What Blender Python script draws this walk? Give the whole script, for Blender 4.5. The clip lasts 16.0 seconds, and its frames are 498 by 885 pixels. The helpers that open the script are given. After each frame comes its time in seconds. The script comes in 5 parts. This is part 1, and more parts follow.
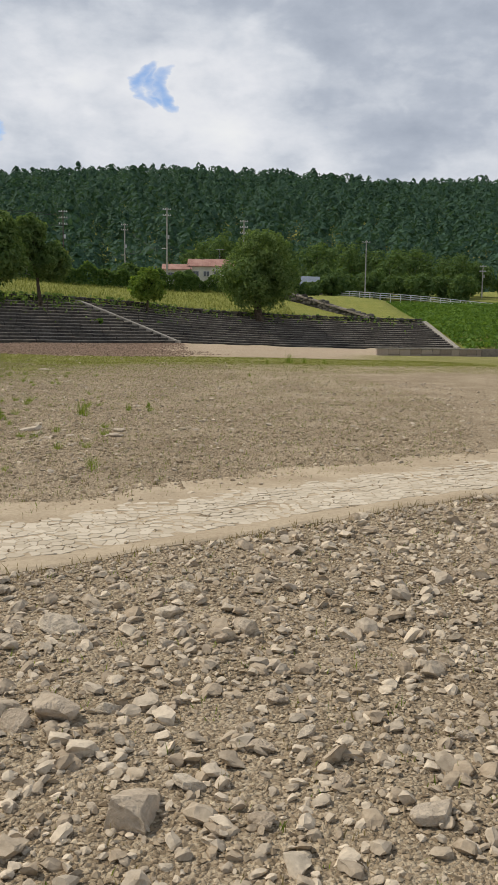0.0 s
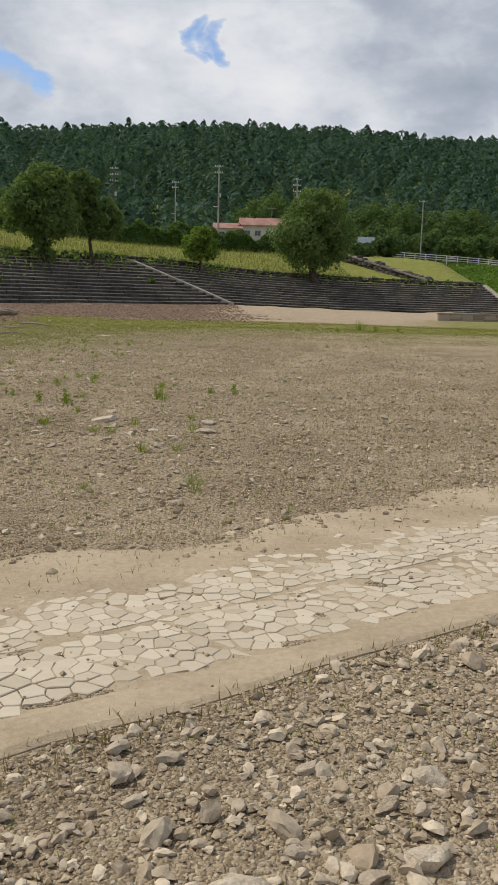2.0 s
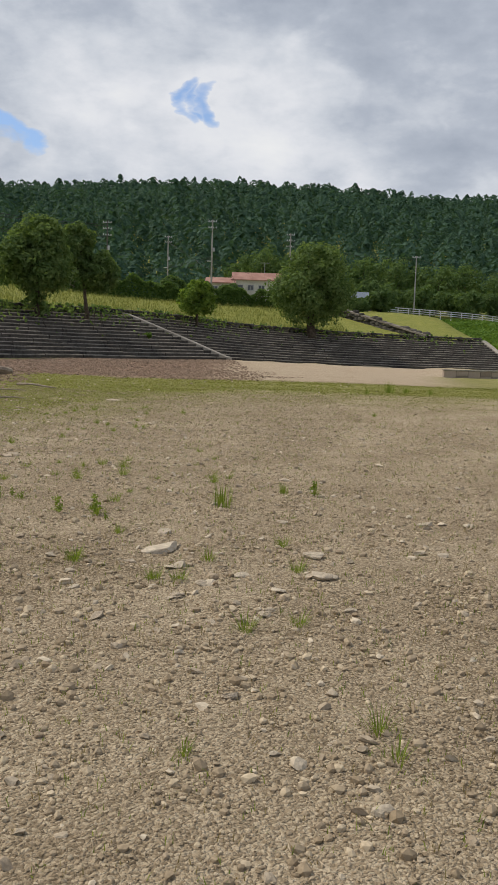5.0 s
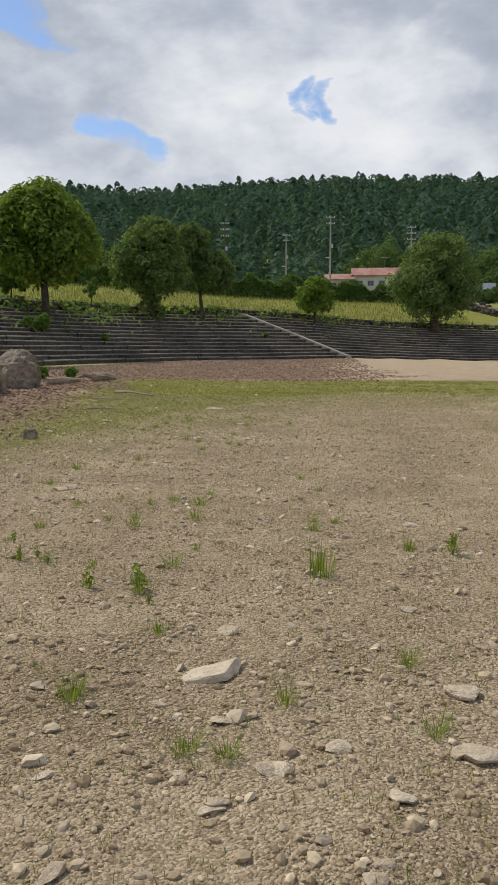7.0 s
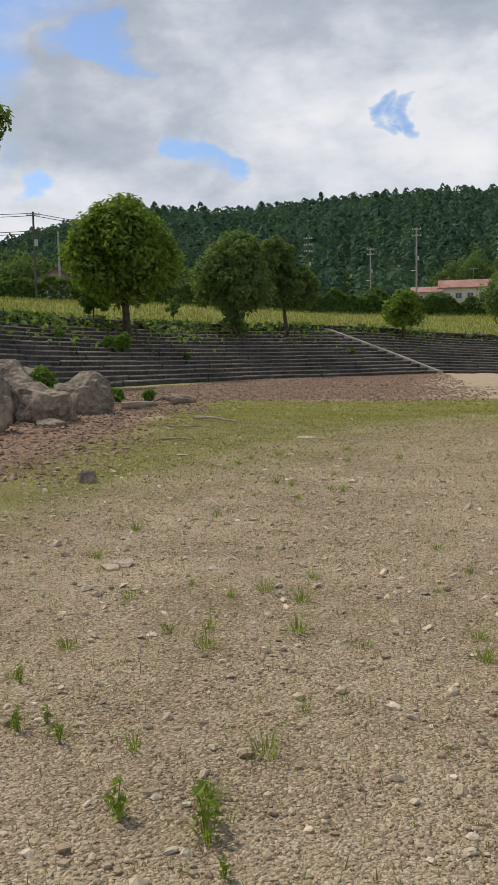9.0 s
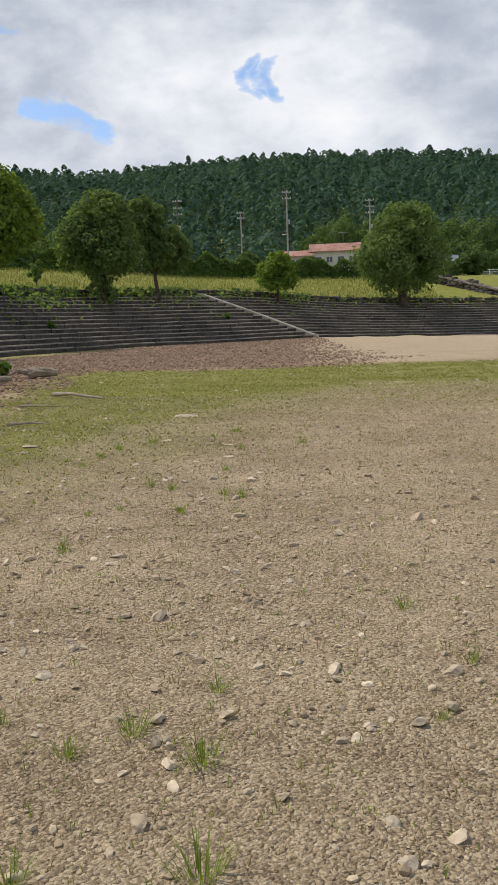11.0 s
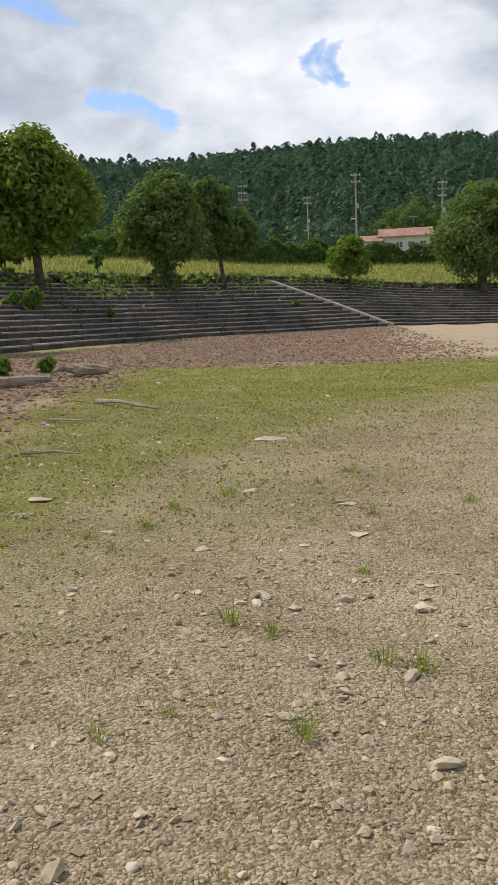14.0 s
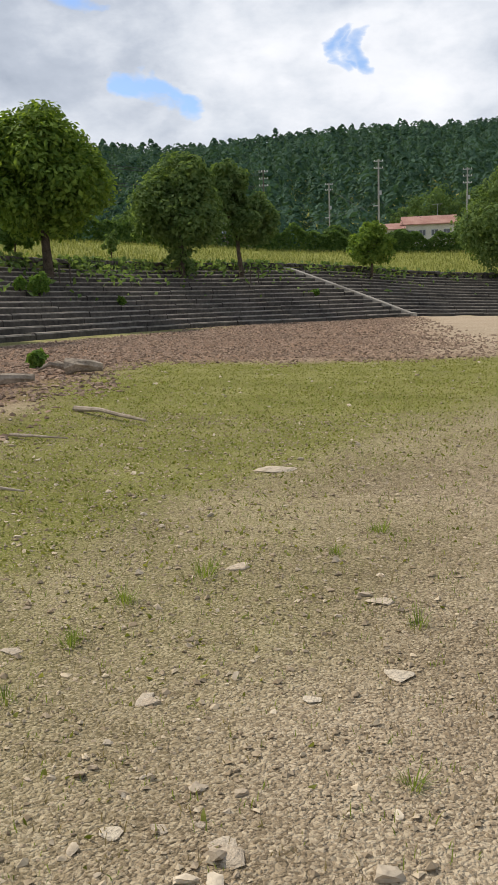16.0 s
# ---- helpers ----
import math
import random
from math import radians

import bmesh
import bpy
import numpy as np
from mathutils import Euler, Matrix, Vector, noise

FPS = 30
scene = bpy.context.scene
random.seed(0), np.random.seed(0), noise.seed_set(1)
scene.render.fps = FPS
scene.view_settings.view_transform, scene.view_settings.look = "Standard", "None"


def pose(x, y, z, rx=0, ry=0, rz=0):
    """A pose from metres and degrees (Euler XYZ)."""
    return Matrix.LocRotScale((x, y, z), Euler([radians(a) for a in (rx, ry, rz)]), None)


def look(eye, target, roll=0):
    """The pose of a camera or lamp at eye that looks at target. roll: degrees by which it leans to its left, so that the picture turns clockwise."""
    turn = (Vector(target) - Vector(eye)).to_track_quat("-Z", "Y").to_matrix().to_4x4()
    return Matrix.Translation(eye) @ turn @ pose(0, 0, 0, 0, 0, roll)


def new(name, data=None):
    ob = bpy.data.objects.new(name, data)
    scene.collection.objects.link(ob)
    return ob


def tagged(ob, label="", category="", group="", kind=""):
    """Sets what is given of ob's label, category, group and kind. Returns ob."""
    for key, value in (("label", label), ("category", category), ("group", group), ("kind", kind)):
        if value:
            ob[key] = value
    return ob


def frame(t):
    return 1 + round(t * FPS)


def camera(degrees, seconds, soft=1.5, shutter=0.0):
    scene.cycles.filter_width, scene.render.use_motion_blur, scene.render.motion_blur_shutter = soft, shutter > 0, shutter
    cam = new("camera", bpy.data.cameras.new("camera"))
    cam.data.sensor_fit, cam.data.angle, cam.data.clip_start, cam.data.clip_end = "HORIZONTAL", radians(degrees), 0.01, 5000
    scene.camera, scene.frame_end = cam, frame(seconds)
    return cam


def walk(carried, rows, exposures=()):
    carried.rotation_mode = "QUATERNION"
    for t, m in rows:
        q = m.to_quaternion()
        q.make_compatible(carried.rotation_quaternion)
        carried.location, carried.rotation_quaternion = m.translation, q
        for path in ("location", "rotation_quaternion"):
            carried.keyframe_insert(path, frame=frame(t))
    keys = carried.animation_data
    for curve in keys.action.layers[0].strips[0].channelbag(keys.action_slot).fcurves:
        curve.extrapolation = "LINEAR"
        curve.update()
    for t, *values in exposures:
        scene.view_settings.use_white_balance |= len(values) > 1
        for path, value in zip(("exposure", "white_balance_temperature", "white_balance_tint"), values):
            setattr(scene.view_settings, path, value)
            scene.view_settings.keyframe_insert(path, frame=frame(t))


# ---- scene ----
cam = camera(31.7, 16.0, soft=1.2)
PATH = [
    (0, (1.857, 0.354, 1.256), (2.035, 2.328, 0.991), 0.7),
    (0.5, (1.839, 0.858, 1.292), (2.02, 2.827, 0.998), 0.3),
    (1, (1.643, 1.308, 1.309), (1.719, 3.274, 0.947), 1.5),
    (1.5, (1.555, 1.748, 1.324), (1.632, 3.714, 0.963), 1.3),
    (2, (1.317, 2.178, 1.36), (1.394, 4.145, 1.006), 1.4),
    (2.5, (1.077, 2.571, 1.408), (1.118, 4.548, 1.113), 1.2),
    (3, (0.956, 3.012, 1.451), (1.038, 4.994, 1.192), -0.5),
    (3.2, (0.859, 3.175, 1.451), (0.955, 5.157, 1.2), -0.3),
    (5.3, (0.49, 5.329, 1.45), (0.593, 7.312, 1.215), 1.8),
    (5.5, (0.553, 5.571, 1.486), (0.659, 7.554, 1.247), 1.8),
    (6, (0.568, 6.147, 1.466), (0.578, 8.136, 1.256), 1.5),
    (6.5, (0.676, 6.702, 1.432), (0.638, 8.69, 1.221), 1.3),
    (7, (0.689, 7.244, 1.451), (0.514, 9.221, 1.209), -0.1),
    (7.5, (0.556, 7.803, 1.483), (0.327, 9.774, 1.237), 0.0),
    (8, (0.475, 8.42, 1.509), (0.174, 10.385, 1.291), -1.1),
    (8.5, (0.292, 8.985, 1.509), (-0.07, 10.941, 1.305), -1.1),
    (9, (0.25, 9.546, 1.475), (-0.114, 11.502, 1.272), -1.1),
    (9.5, (0.2, 10.108, 1.495), (-0.154, 12.064, 1.277), -1.3),
    (10, (0.086, 10.647, 1.52), (-0.152, 12.616, 1.265), 0.3),
    (10.2, (0.074, 10.858, 1.485), (-0.112, 12.831, 1.209), -1.0),
    (12.3, (-0.521, 13.892, 1.371), (-0.526, 15.871, 1.076), -1.0),
    (12.5, (-0.557, 14.071, 1.395), (-0.612, 16.046, 1.089), -1.0),
    (13, (-0.574, 14.601, 1.402), (-0.81, 16.567, 1.123), -2.3),
    (13.5, (-0.7, 15.091, 1.405), (-0.946, 17.056, 1.122), -2.2),
    (14, (-0.71, 15.604, 1.37), (-0.94, 17.567, 1.065), -2.4),
    (14.5, (-0.735, 16.11, 1.39), (-0.963, 18.073, 1.078), -2.5),
    (15, (-0.758, 16.599, 1.391), (-0.964, 18.56, 1.056), -2.0),
    (15.5, (-0.723, 17.1, 1.413), (-0.934, 19.061, 1.078), -2.1),
    (16, (-0.78, 17.592, 1.421), (-1.051, 19.545, 1.09), -1.8),
]
# breaks in the cloud: azimuth, elevation, width in degrees
GAPS = [(-0.2, 13.9, 1.1), (-1.7, 14.2, 1.0), (-12.0, 12.2, 1.2), (-13.5, 12.7, 1.4), (-15.0, 13.2, 1.2), (-23.5, 10.5, 1.5), (-27, 21.5, 7), (-19, 18.5, 1.8)]
walk(cam, [(t, look(eye, target, roll)) for t, eye, target, roll in PATH],
     [(0, -0.16), (3, -0.24), (6.5, -0.14), (9, -0.12), (10.2, -0.04), (12.4, 0.08), (16, 0.13)])

# ---- world, sun ----
SUN_AZ, SUN_EL = radians(-62), radians(53)   # azimuth from +y towards +x
world = bpy.data.worlds.new("sky")
scene.world = world
world.use_nodes = True
wn, wl = world.node_tree.nodes, world.node_tree.links
wn.clear()


def node(tree, kind, **values):
    n = tree.nodes.new(kind)
    for k, v in values.items():
        n.inputs[k.replace("_", " ")].default_value = v
    return n


def mathn(tree, op, a, b=None, clamp=False):
    n = tree.nodes.new("ShaderNodeMath")
    n.operation, n.use_clamp = op, clamp
    for i, v in enumerate((a, b)):
        if v is None:
            continue
        if isinstance(v, (int, float)):
            n.inputs[i].default_value = v
        else:
            tree.links.new(v, n.inputs[i])
    return n.outputs[0]


def ramp(tree, fac, stops):
    n = tree.nodes.new("ShaderNodeValToRGB")
    e = n.color_ramp.elements
    while len(e) < len(stops):
        e.new(0.5)
    for k, (p, c) in zip(e, stops):
        k.position, k.color = p, (*c, 1) if len(c) == 3 else c
    tree.links.new(fac, n.inputs[0])
    return n.outputs[0]


def mixc(tree, fac, a, b, mode="MIX"):
    n = tree.nodes.new("ShaderNodeMix")
    n.data_type, n.blend_type = "RGBA", mode
    for i, v in ((0, fac), (6, a), (7, b)):
        if isinstance(v, (int, float)):
            n.inputs[i].default_value = v
        elif isinstance(v, tuple):
            n.inputs[i].default_value = (*v, 1)
        else:
            tree.links.new(v, n.inputs[i])
    return n.outputs[2]


def noisen(tree, vec, scale, detail=4.0, rough=0.55):
    n = tree.nodes.new("ShaderNodeTexNoise")
    n.inputs["Scale"].default_value, n.inputs["Detail"].default_value, n.inputs["Roughness"].default_value = scale, detail, rough
    if vec is not None:
        tree.links.new(vec, n.inputs["Vector"])
    return n.outputs[0]


wt = world.node_tree
sky = wn.new("ShaderNodeTexSky")
sky.sky_type, sky.sun_disc = "NISHITA", False
sky.sun_elevation, sky.sun_rotation = SUN_EL, SUN_AZ
sky.dust_density, sky.ozone_density = 0.6, 2.0
tc = wn.new("ShaderNodeTexCoord")
sepw = wn.new("ShaderNodeSeparateXYZ")
wl.new(tc.outputs["Generated"], sepw.inputs[0])
# clouds flatten towards the horizon: the vertical is stretched
mp = wn.new("ShaderNodeMapping")
mp.inputs["Scale"].default_value = (1.0, 1.0, 1.9)
wl.new(tc.outputs["Generated"], mp.inputs[0])
big = noisen(wt, mp.outputs[0], 4.2, 8, 0.56)
fine = noisen(wt, mp.outputs[0], 11.0, 9, 0.6)
puffs = wn.new("ShaderNodeTexVoronoi")
puffs.feature, puffs.inputs["Scale"].default_value, puffs.inputs["Detail"].default_value = "SMOOTH_F1", 11.0, 3.0
wob = wn.new("ShaderNodeTexNoise")
wob.inputs["Scale"].default_value, wob.inputs["Detail"].default_value = 9.0, 7.0
wl.new(mp.outputs[0], wob.inputs["Vector"])
wsub = wn.new("ShaderNodeVectorMath")
wsub.operation = "SUBTRACT"
wsub.inputs[1].default_value = (0.5, 0.5, 0.5)
wl.new(wob.outputs["Color"], wsub.inputs[0])
wsc = wn.new("ShaderNodeVectorMath")
wsc.operation = "MULTIPLY_ADD"
wsc.inputs[1].default_value = (0.19, 0.19, 0.085)
wl.new(wsub.outputs[0], wsc.inputs[0])
wl.new(tc.outputs["Generated"], wsc.inputs[2])
wnm = wn.new("ShaderNodeVectorMath")
wnm.operation = "NORMALIZE"
wl.new(wsc.outputs[0], wnm.inputs[0])
wl.new(wnm.outputs[0], puffs.inputs["Vector"])
gaps = None
for az, el, wide in GAPS:
    dirv = (math.sin(radians(az)) * math.cos(radians(el)), math.cos(radians(az)) * math.cos(radians(el)), math.sin(radians(el)))
    dp = wn.new("ShaderNodeVectorMath")
    dp.operation = "DOT_PRODUCT"
    dp.inputs[1].default_value = dirv
    wl.new(wnm.outputs[0], dp.inputs[0])
    v = mathn(wt, "SUBTRACT", dp.outputs["Value"], math.cos(radians(wide)))
    v = mathn(wt, "DIVIDE", v, 1 - math.cos(radians(wide)))
    v = mathn(wt, "MAXIMUM", v, 0.0)
    gaps = v if gaps is None else mathn(wt, "ADD", gaps, v)
cover = mathn(wt, "ADD", mathn(wt, "MULTIPLY", big, 0.7), mathn(wt, "MULTIPLY", fine, 0.5))
cover = mathn(wt, "SUBTRACT", cover, mathn(wt, "MULTIPLY", gaps, 0.46))
mask = ramp(wt, cover, [(0.20, (0.05, 0.05, 0.05)), (0.36, (0.5, 0.5, 0.5)), (0.50, (1, 1, 1))])
shade = noisen(wt, mp.outputs[0], 3.1, 7, 0.5)
lowband = mathn(wt, "MULTIPLY", sepw.outputs[2], -0.62)
tone0 = mathn(wt, "ADD", mathn(wt, "ADD", shade, mathn(wt, "MULTIPLY", fine, 0.42)), lowband)
tone = mathn(wt, "ADD", tone0, mathn(wt, "SUBTRACT", 0.04, mathn(wt, "MULTIPLY", puffs.outputs["Distance"], 0.17)))
cloudcol = ramp(wt, tone, [(0.20, (0.36, 0.41, 0.50)), (0.38, (0.52, 0.57, 0.66)), (0.50, (0.71, 0.75, 0.82)), (0.61, (0.87, 0.89, 0.94)), (0.74, (0.98, 0.99, 1.0))])
skyamt = node(wt, "ShaderNodeBackground", Strength=0.13)
bluecol = mixc(wt, 1.0, sky.outputs[0], (0.95, 1.0, 1.12), "MULTIPLY")
wl.new(bluecol, skyamt.inputs[0])
cloudbg = node(wt, "ShaderNodeBackground", Strength=0.97)
wl.new(cloudcol, cloudbg.inputs[0])
mixw = wn.new("ShaderNodeMixShader")
wl.new(mask, mixw.inputs[0])
wl.new(skyamt.outputs[0], mixw.inputs[1])
wl.new(cloudbg.outputs[0], mixw.inputs[2])
outw = wn.new("ShaderNodeOutputWorld")
wl.new(mixw.outputs[0], outw.inputs[0])

sun = new("sun", bpy.data.lights.new("sun", "SUN"))
sun.data.energy, sun.data.angle, sun.data.color = 3.6, radians(0.6), (1.0, 0.91, 0.79)
sdir = Vector((math.sin(SUN_AZ) * math.cos(SUN_EL), math.cos(SUN_AZ) * math.cos(SUN_EL), math.sin(SUN_EL)))
sun.rotation_mode = "QUATERNION"
sun.rotation_quaternion = sdir.to_track_quat("Z", "Y")
sun.location = sdir * 60


# ---- materials ----
def material(name, build, rough=0.85, spec=0.3, bump=None, metallic=0.0):
    """build(tree, vec) gives a colour socket or tuple; bump: (scale, strength, distance)."""
    m = bpy.data.materials.new(name)
    m.use_nodes = True
    t = m.node_tree
    p = t.nodes["Principled BSDF"]
    p.inputs["Roughness"].default_value, p.inputs["Specular IOR Level"].default_value, p.inputs["Metallic"].default_value = rough, spec, metallic
    c = t.nodes.new("ShaderNodeTexCoord")
    vec = c.outputs["Object"]
    col = build(t, vec)
    if isinstance(col, tuple):
        p.inputs["Base Color"].default_value = (*col, 1)
    else:
        t.links.new(col, p.inputs["Base Color"])
    if bump:
        b = node(t, "ShaderNodeBump", Strength=bump[1], Distance=bump[2])
        t.links.new(noisen(t, vec, bump[0], 6, 0.65), b.inputs["Height"])
        t.links.new(b.outputs[0], p.inputs["Normal"])
    return m


def two_tone(a, b, s1, s2, contrast=0.25):
    """Colour that wanders between a and b at two scales."""
    def build(t, vec):
        n1, n2 = noisen(t, vec, s1, 3), noisen(t, vec, s2, 5, 0.7)
        f = mathn(t, "ADD", mathn(t, "MULTIPLY", n1, 0.5), mathn(t, "MULTIPLY", n2, 0.5))
        return ramp(t, f, [(0.5 - contrast / 2, a), (0.5 + contrast / 2, b)])
    return build


def island_tone(a, b, s=3.0, objects=False):
    """As two_tone, and piece by piece as well."""
    def build(t, vec):
        if objects:
            r = t.nodes.new("ShaderNodeObjectInfo").outputs["Random"]
        else:
            r = t.nodes.new("ShaderNodeNewGeometry").outputs["Random Per Island"]
        f = mathn(t, "ADD", mathn(t, "MULTIPLY", r, 0.65), mathn(t, "MULTIPLY", noisen(t, vec, s, 5, 0.65), 0.5))
        return ramp(t, f, [(0.15, a), (0.9, b)])
    return build


def stone_tone(soil, grey, pale, s=9.0, objects=False):
    """Brown, grey and pale stones mixed piece by piece, each one mottled."""
    def build(t, vec):
        if objects:
            r = t.nodes.new("ShaderNodeObjectInfo").outputs["Random"]
        else:
            r = t.nodes.new("ShaderNodeNewGeometry").outputs["Random Per Island"]
        c = ramp(t, r, [(0.0, soil), (0.32, grey), (0.5, soil), (0.74, tuple((a + b) / 2 for a, b in zip(grey, pale))), (1.0, pale)])
        mott = ramp(t, noisen(t, vec, s, 5, 0.7), [(0.3, (0.74, 0.72, 0.69)), (0.62, (1.08, 1.07, 1.05))])
        return mixc(t, 1.0, c, mott, "MULTIPLY")
    return build


def leafy(name, a, b, translucent=0.35, s=1.2):
    m = material(name, island_tone(a, b, s), 0.7, 0.12)
    t = m.node_tree
    p = t.nodes["Principled BSDF"]
    tr = t.nodes.new("ShaderNodeBsdfTranslucent")
    src = p.inputs["Base Color"].links[0].from_socket
    t.links.new(mixc(t, 1.0, src, (1.25, 1.2, 0.6), "MULTIPLY"), tr.inputs[0])
    mx = t.nodes.new("ShaderNodeMixShader")
    mx.inputs[0].default_value = translucent
    t.links.new(p.outputs[0], mx.inputs[1])
    t.links.new(tr.outputs[0], mx.inputs[2])
    t.links.new(mx.outputs[0], t.nodes["Material Output"].inputs[0])
    return m


M_STONE = material("pale_stone", stone_tone((0.40, 0.325, 0.235), (0.46, 0.40, 0.315), (0.68, 0.585, 0.45), 26.0), 0.9, 0.2, (60, 0.7, 0.006))
M_STONE_OB = material("pale_stone_single", stone_tone((0.54, 0.445, 0.335), (0.56, 0.485, 0.385), (0.70, 0.61, 0.48), 3.0, True), 0.9, 0.2, (5, 0.6, 0.06))
M_PEBBLE = material("gravel", stone_tone((0.30, 0.235, 0.155), (0.385, 0.315, 0.225), (0.585, 0.49, 0.352), 40.0), 0.92, 0.2)
M_PLATE = material("pale_paving", island_tone((0.44, 0.375, 0.28), (0.61, 0.54, 0.425), 24.0, True), 0.95, 0.1, (90, 0.5, 0.003))
M_PLATE_J = material("pale_paving_far", island_tone((0.44, 0.375, 0.28), (0.61, 0.54, 0.425), 24.0), 0.95, 0.1, (90, 0.5, 0.003))
M_KERB = material("mud_covered_concrete", two_tone((0.35, 0.277, 0.187), (0.53, 0.44, 0.315), 1.8, 34, 0.3), 0.95, 0.1, (120, 0.9, 0.006))
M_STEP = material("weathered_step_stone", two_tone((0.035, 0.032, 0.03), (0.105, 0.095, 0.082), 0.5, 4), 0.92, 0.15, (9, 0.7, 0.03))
M_WALL = material("dark_rubble_stone", island_tone((0.035, 0.033, 0.03), (0.13, 0.12, 0.105), 3.0), 0.95, 0.15, (6, 0.8, 0.05))
# the step stone again, paler: sunlight on the edges and dust in one colour
M_TREAD = material("sunlit_dusty_step_edge", two_tone((0.10, 0.09, 0.076), (0.32, 0.285, 0.235), 0.6, 5, 0.24), 0.92, 0.15, (9, 0.6, 0.02))
M_COPING = material("pale_coping_stone", two_tone((0.24, 0.22, 0.185), (0.42, 0.39, 0.335), 0.8, 6), 0.9, 0.2, (12, 0.4, 0.01))
M_BLOCK = material("granite_block", island_tone((0.25, 0.20, 0.16), (0.45, 0.375, 0.31), 3.0, True), 0.9, 0.2, (11, 0.7, 0.03))
M_CONC = material("stained_concrete", two_tone((0.15, 0.13, 0.11), (0.27, 0.24, 0.21), 0.7, 6), 0.92, 0.15, (8, 0.4, 0.01))
M_BOULDER = material("grey_boulder", two_tone((0.10, 0.08, 0.062), (0.40, 0.335, 0.265), 1.1, 9, 0.22), 0.92, 0.2, (6, 1.0, 0.14))
M_BARK = material("grey_brown_bark", two_tone((0.035, 0.028, 0.02), (0.13, 0.105, 0.08), 3, 22), 0.95, 0.1, (25, 0.9, 0.03))
M_DRIFT = material("bleached_driftwood", two_tone((0.15, 0.12, 0.09), (0.4, 0.34, 0.27), 3, 25), 0.9, 0.15, (30, 0.6, 0.01))
M_LEAF = leafy("broad_leaf", (0.075, 0.135, 0.045), (0.20, 0.285, 0.105), 0.45)
M_LEAF_B = leafy("bright_leaf", (0.065, 0.13, 0.026), (0.23, 0.33, 0.065), 0.45)
M_HEDGE = leafy("hedge_leaf", (0.045, 0.095, 0.025), (0.14, 0.22, 0.06), 0.4)
M_WEED = leafy("weed_leaf", (0.06, 0.13, 0.025), (0.18, 0.29, 0.06))
M_GRASS = leafy("dry_meadow_grass", (0.13, 0.165, 0.045), (0.30, 0.31, 0.11), 0.35)
M_TUFT = leafy("grass_blade", (0.10, 0.16, 0.025), (0.27, 0.34, 0.07), 0.4)
M_DRYTUFT = leafy("dry_stalk", (0.16, 0.13, 0.06), (0.34, 0.28, 0.14), 0.25)
# leaf green with the blue haze of distance mixed into the colour
M_WOOD_FAR = leafy("hazed_larch_crown", (0.042, 0.09, 0.064), (0.074, 0.142, 0.092), 0.3, 0.02)
M_ROAD_TREE = leafy("roadside_leaf", (0.06, 0.115, 0.042), (0.15, 0.225, 0.08), 0.4, 0.3)
M_WHITE = material("white_painted_steel", two_tone((0.62, 0.63, 0.62), (0.8, 0.8, 0.79), 1, 9), 0.5, 0.4)
M_POLE = material("grey_concrete_pole", two_tone((0.26, 0.25, 0.235), (0.4, 0.39, 0.37), 0.8, 7), 0.85, 0.2)
M_DARKPOLE = material("dark_pole", two_tone((0.07, 0.06, 0.055), (0.14, 0.125, 0.11), 0.8, 7), 0.85, 0.2)
M_STEEL = material("galvanised_steel", two_tone((0.3, 0.31, 0.32), (0.46, 0.47, 0.48), 2, 12), 0.45, 0.5, None, 0.6)
M_CABLE = material("black_cable", (lambda t, v: (0.03, 0.03, 0.032)), 0.6, 0.3)
M_REDROOF = material("faded_red_roof", two_tone((0.27, 0.13, 0.10), (0.42, 0.25, 0.20), 0.6, 5), 0.7, 0.3)
M_GREYROOF = material("blue_grey_roof", two_tone((0.12, 0.15, 0.19), (0.22, 0.26, 0.31), 0.6, 5), 0.55, 0.4)
M_BROWNROOF = material("brown_roof", two_tone((0.10, 0.08, 0.07), (0.17, 0.14, 0.12), 0.6, 5), 0.6, 0.3)
M_PLASTER = material("pale_house_wall", two_tone((0.48, 0.46, 0.42), (0.66, 0.63, 0.58), 0.5, 6), 0.9, 0.2)
M_BRICKWALL = material("mauve_house_wall", two_tone((0.24, 0.18, 0.17), (0.36, 0.28, 0.26), 0.5, 6), 0.9, 0.2)
M_PANE = material("window_glass", (lambda t, v: (0.04, 0.05, 0.06)), 0.08, 0.6)
M_HANDRAIL = material("rusty_rail", two_tone((0.05, 0.045, 0.04), (0.12, 0.09, 0.07), 4, 20), 0.7, 0.3)


# ---- mesh helpers ----
def mesh_from(name, verts, faces, mats, smooth=False, mat_index=None):
    me = bpy.data.meshes.new(name)
    if isinstance(faces, np.ndarray):
        n, k = faces.shape
        verts = np.asarray(verts, np.float32)
        me.vertices.add(len(verts))
        me.vertices.foreach_set("co", verts.ravel())
        me.loops.add(n * k)
        me.loops.foreach_set("vertex_index", faces.astype(np.int32).ravel())
        me.polygons.add(n)
        me.polygons.foreach_set("loop_start", np.arange(0, n * k, k, dtype=np.int32))
        me.update(calc_edges=True)
    else:
        me.from_pydata([tuple(v) for v in verts], [], [tuple(f) for f in faces])
    for m in (mats if isinstance(mats, (list, tuple)) else [mats]):
        me.materials.append(m)
    me.polygons.foreach_set("use_smooth", np.full(len(me.polygons), smooth, bool))
    me.validate()
    return me


def part(name, bm, mat, parent, label="", smooth=False):
    me = bpy.data.meshes.new(name)
    bm.to_mesh(me)
    bm.free()
    me.materials.append(mat)
    if smooth:
        me.polygons.foreach_set("use_smooth", np.ones(len(me.polygons), bool))
    ob = new(name, me)
    ob.parent = parent
    if label:
        ob["label"] = label
    return ob


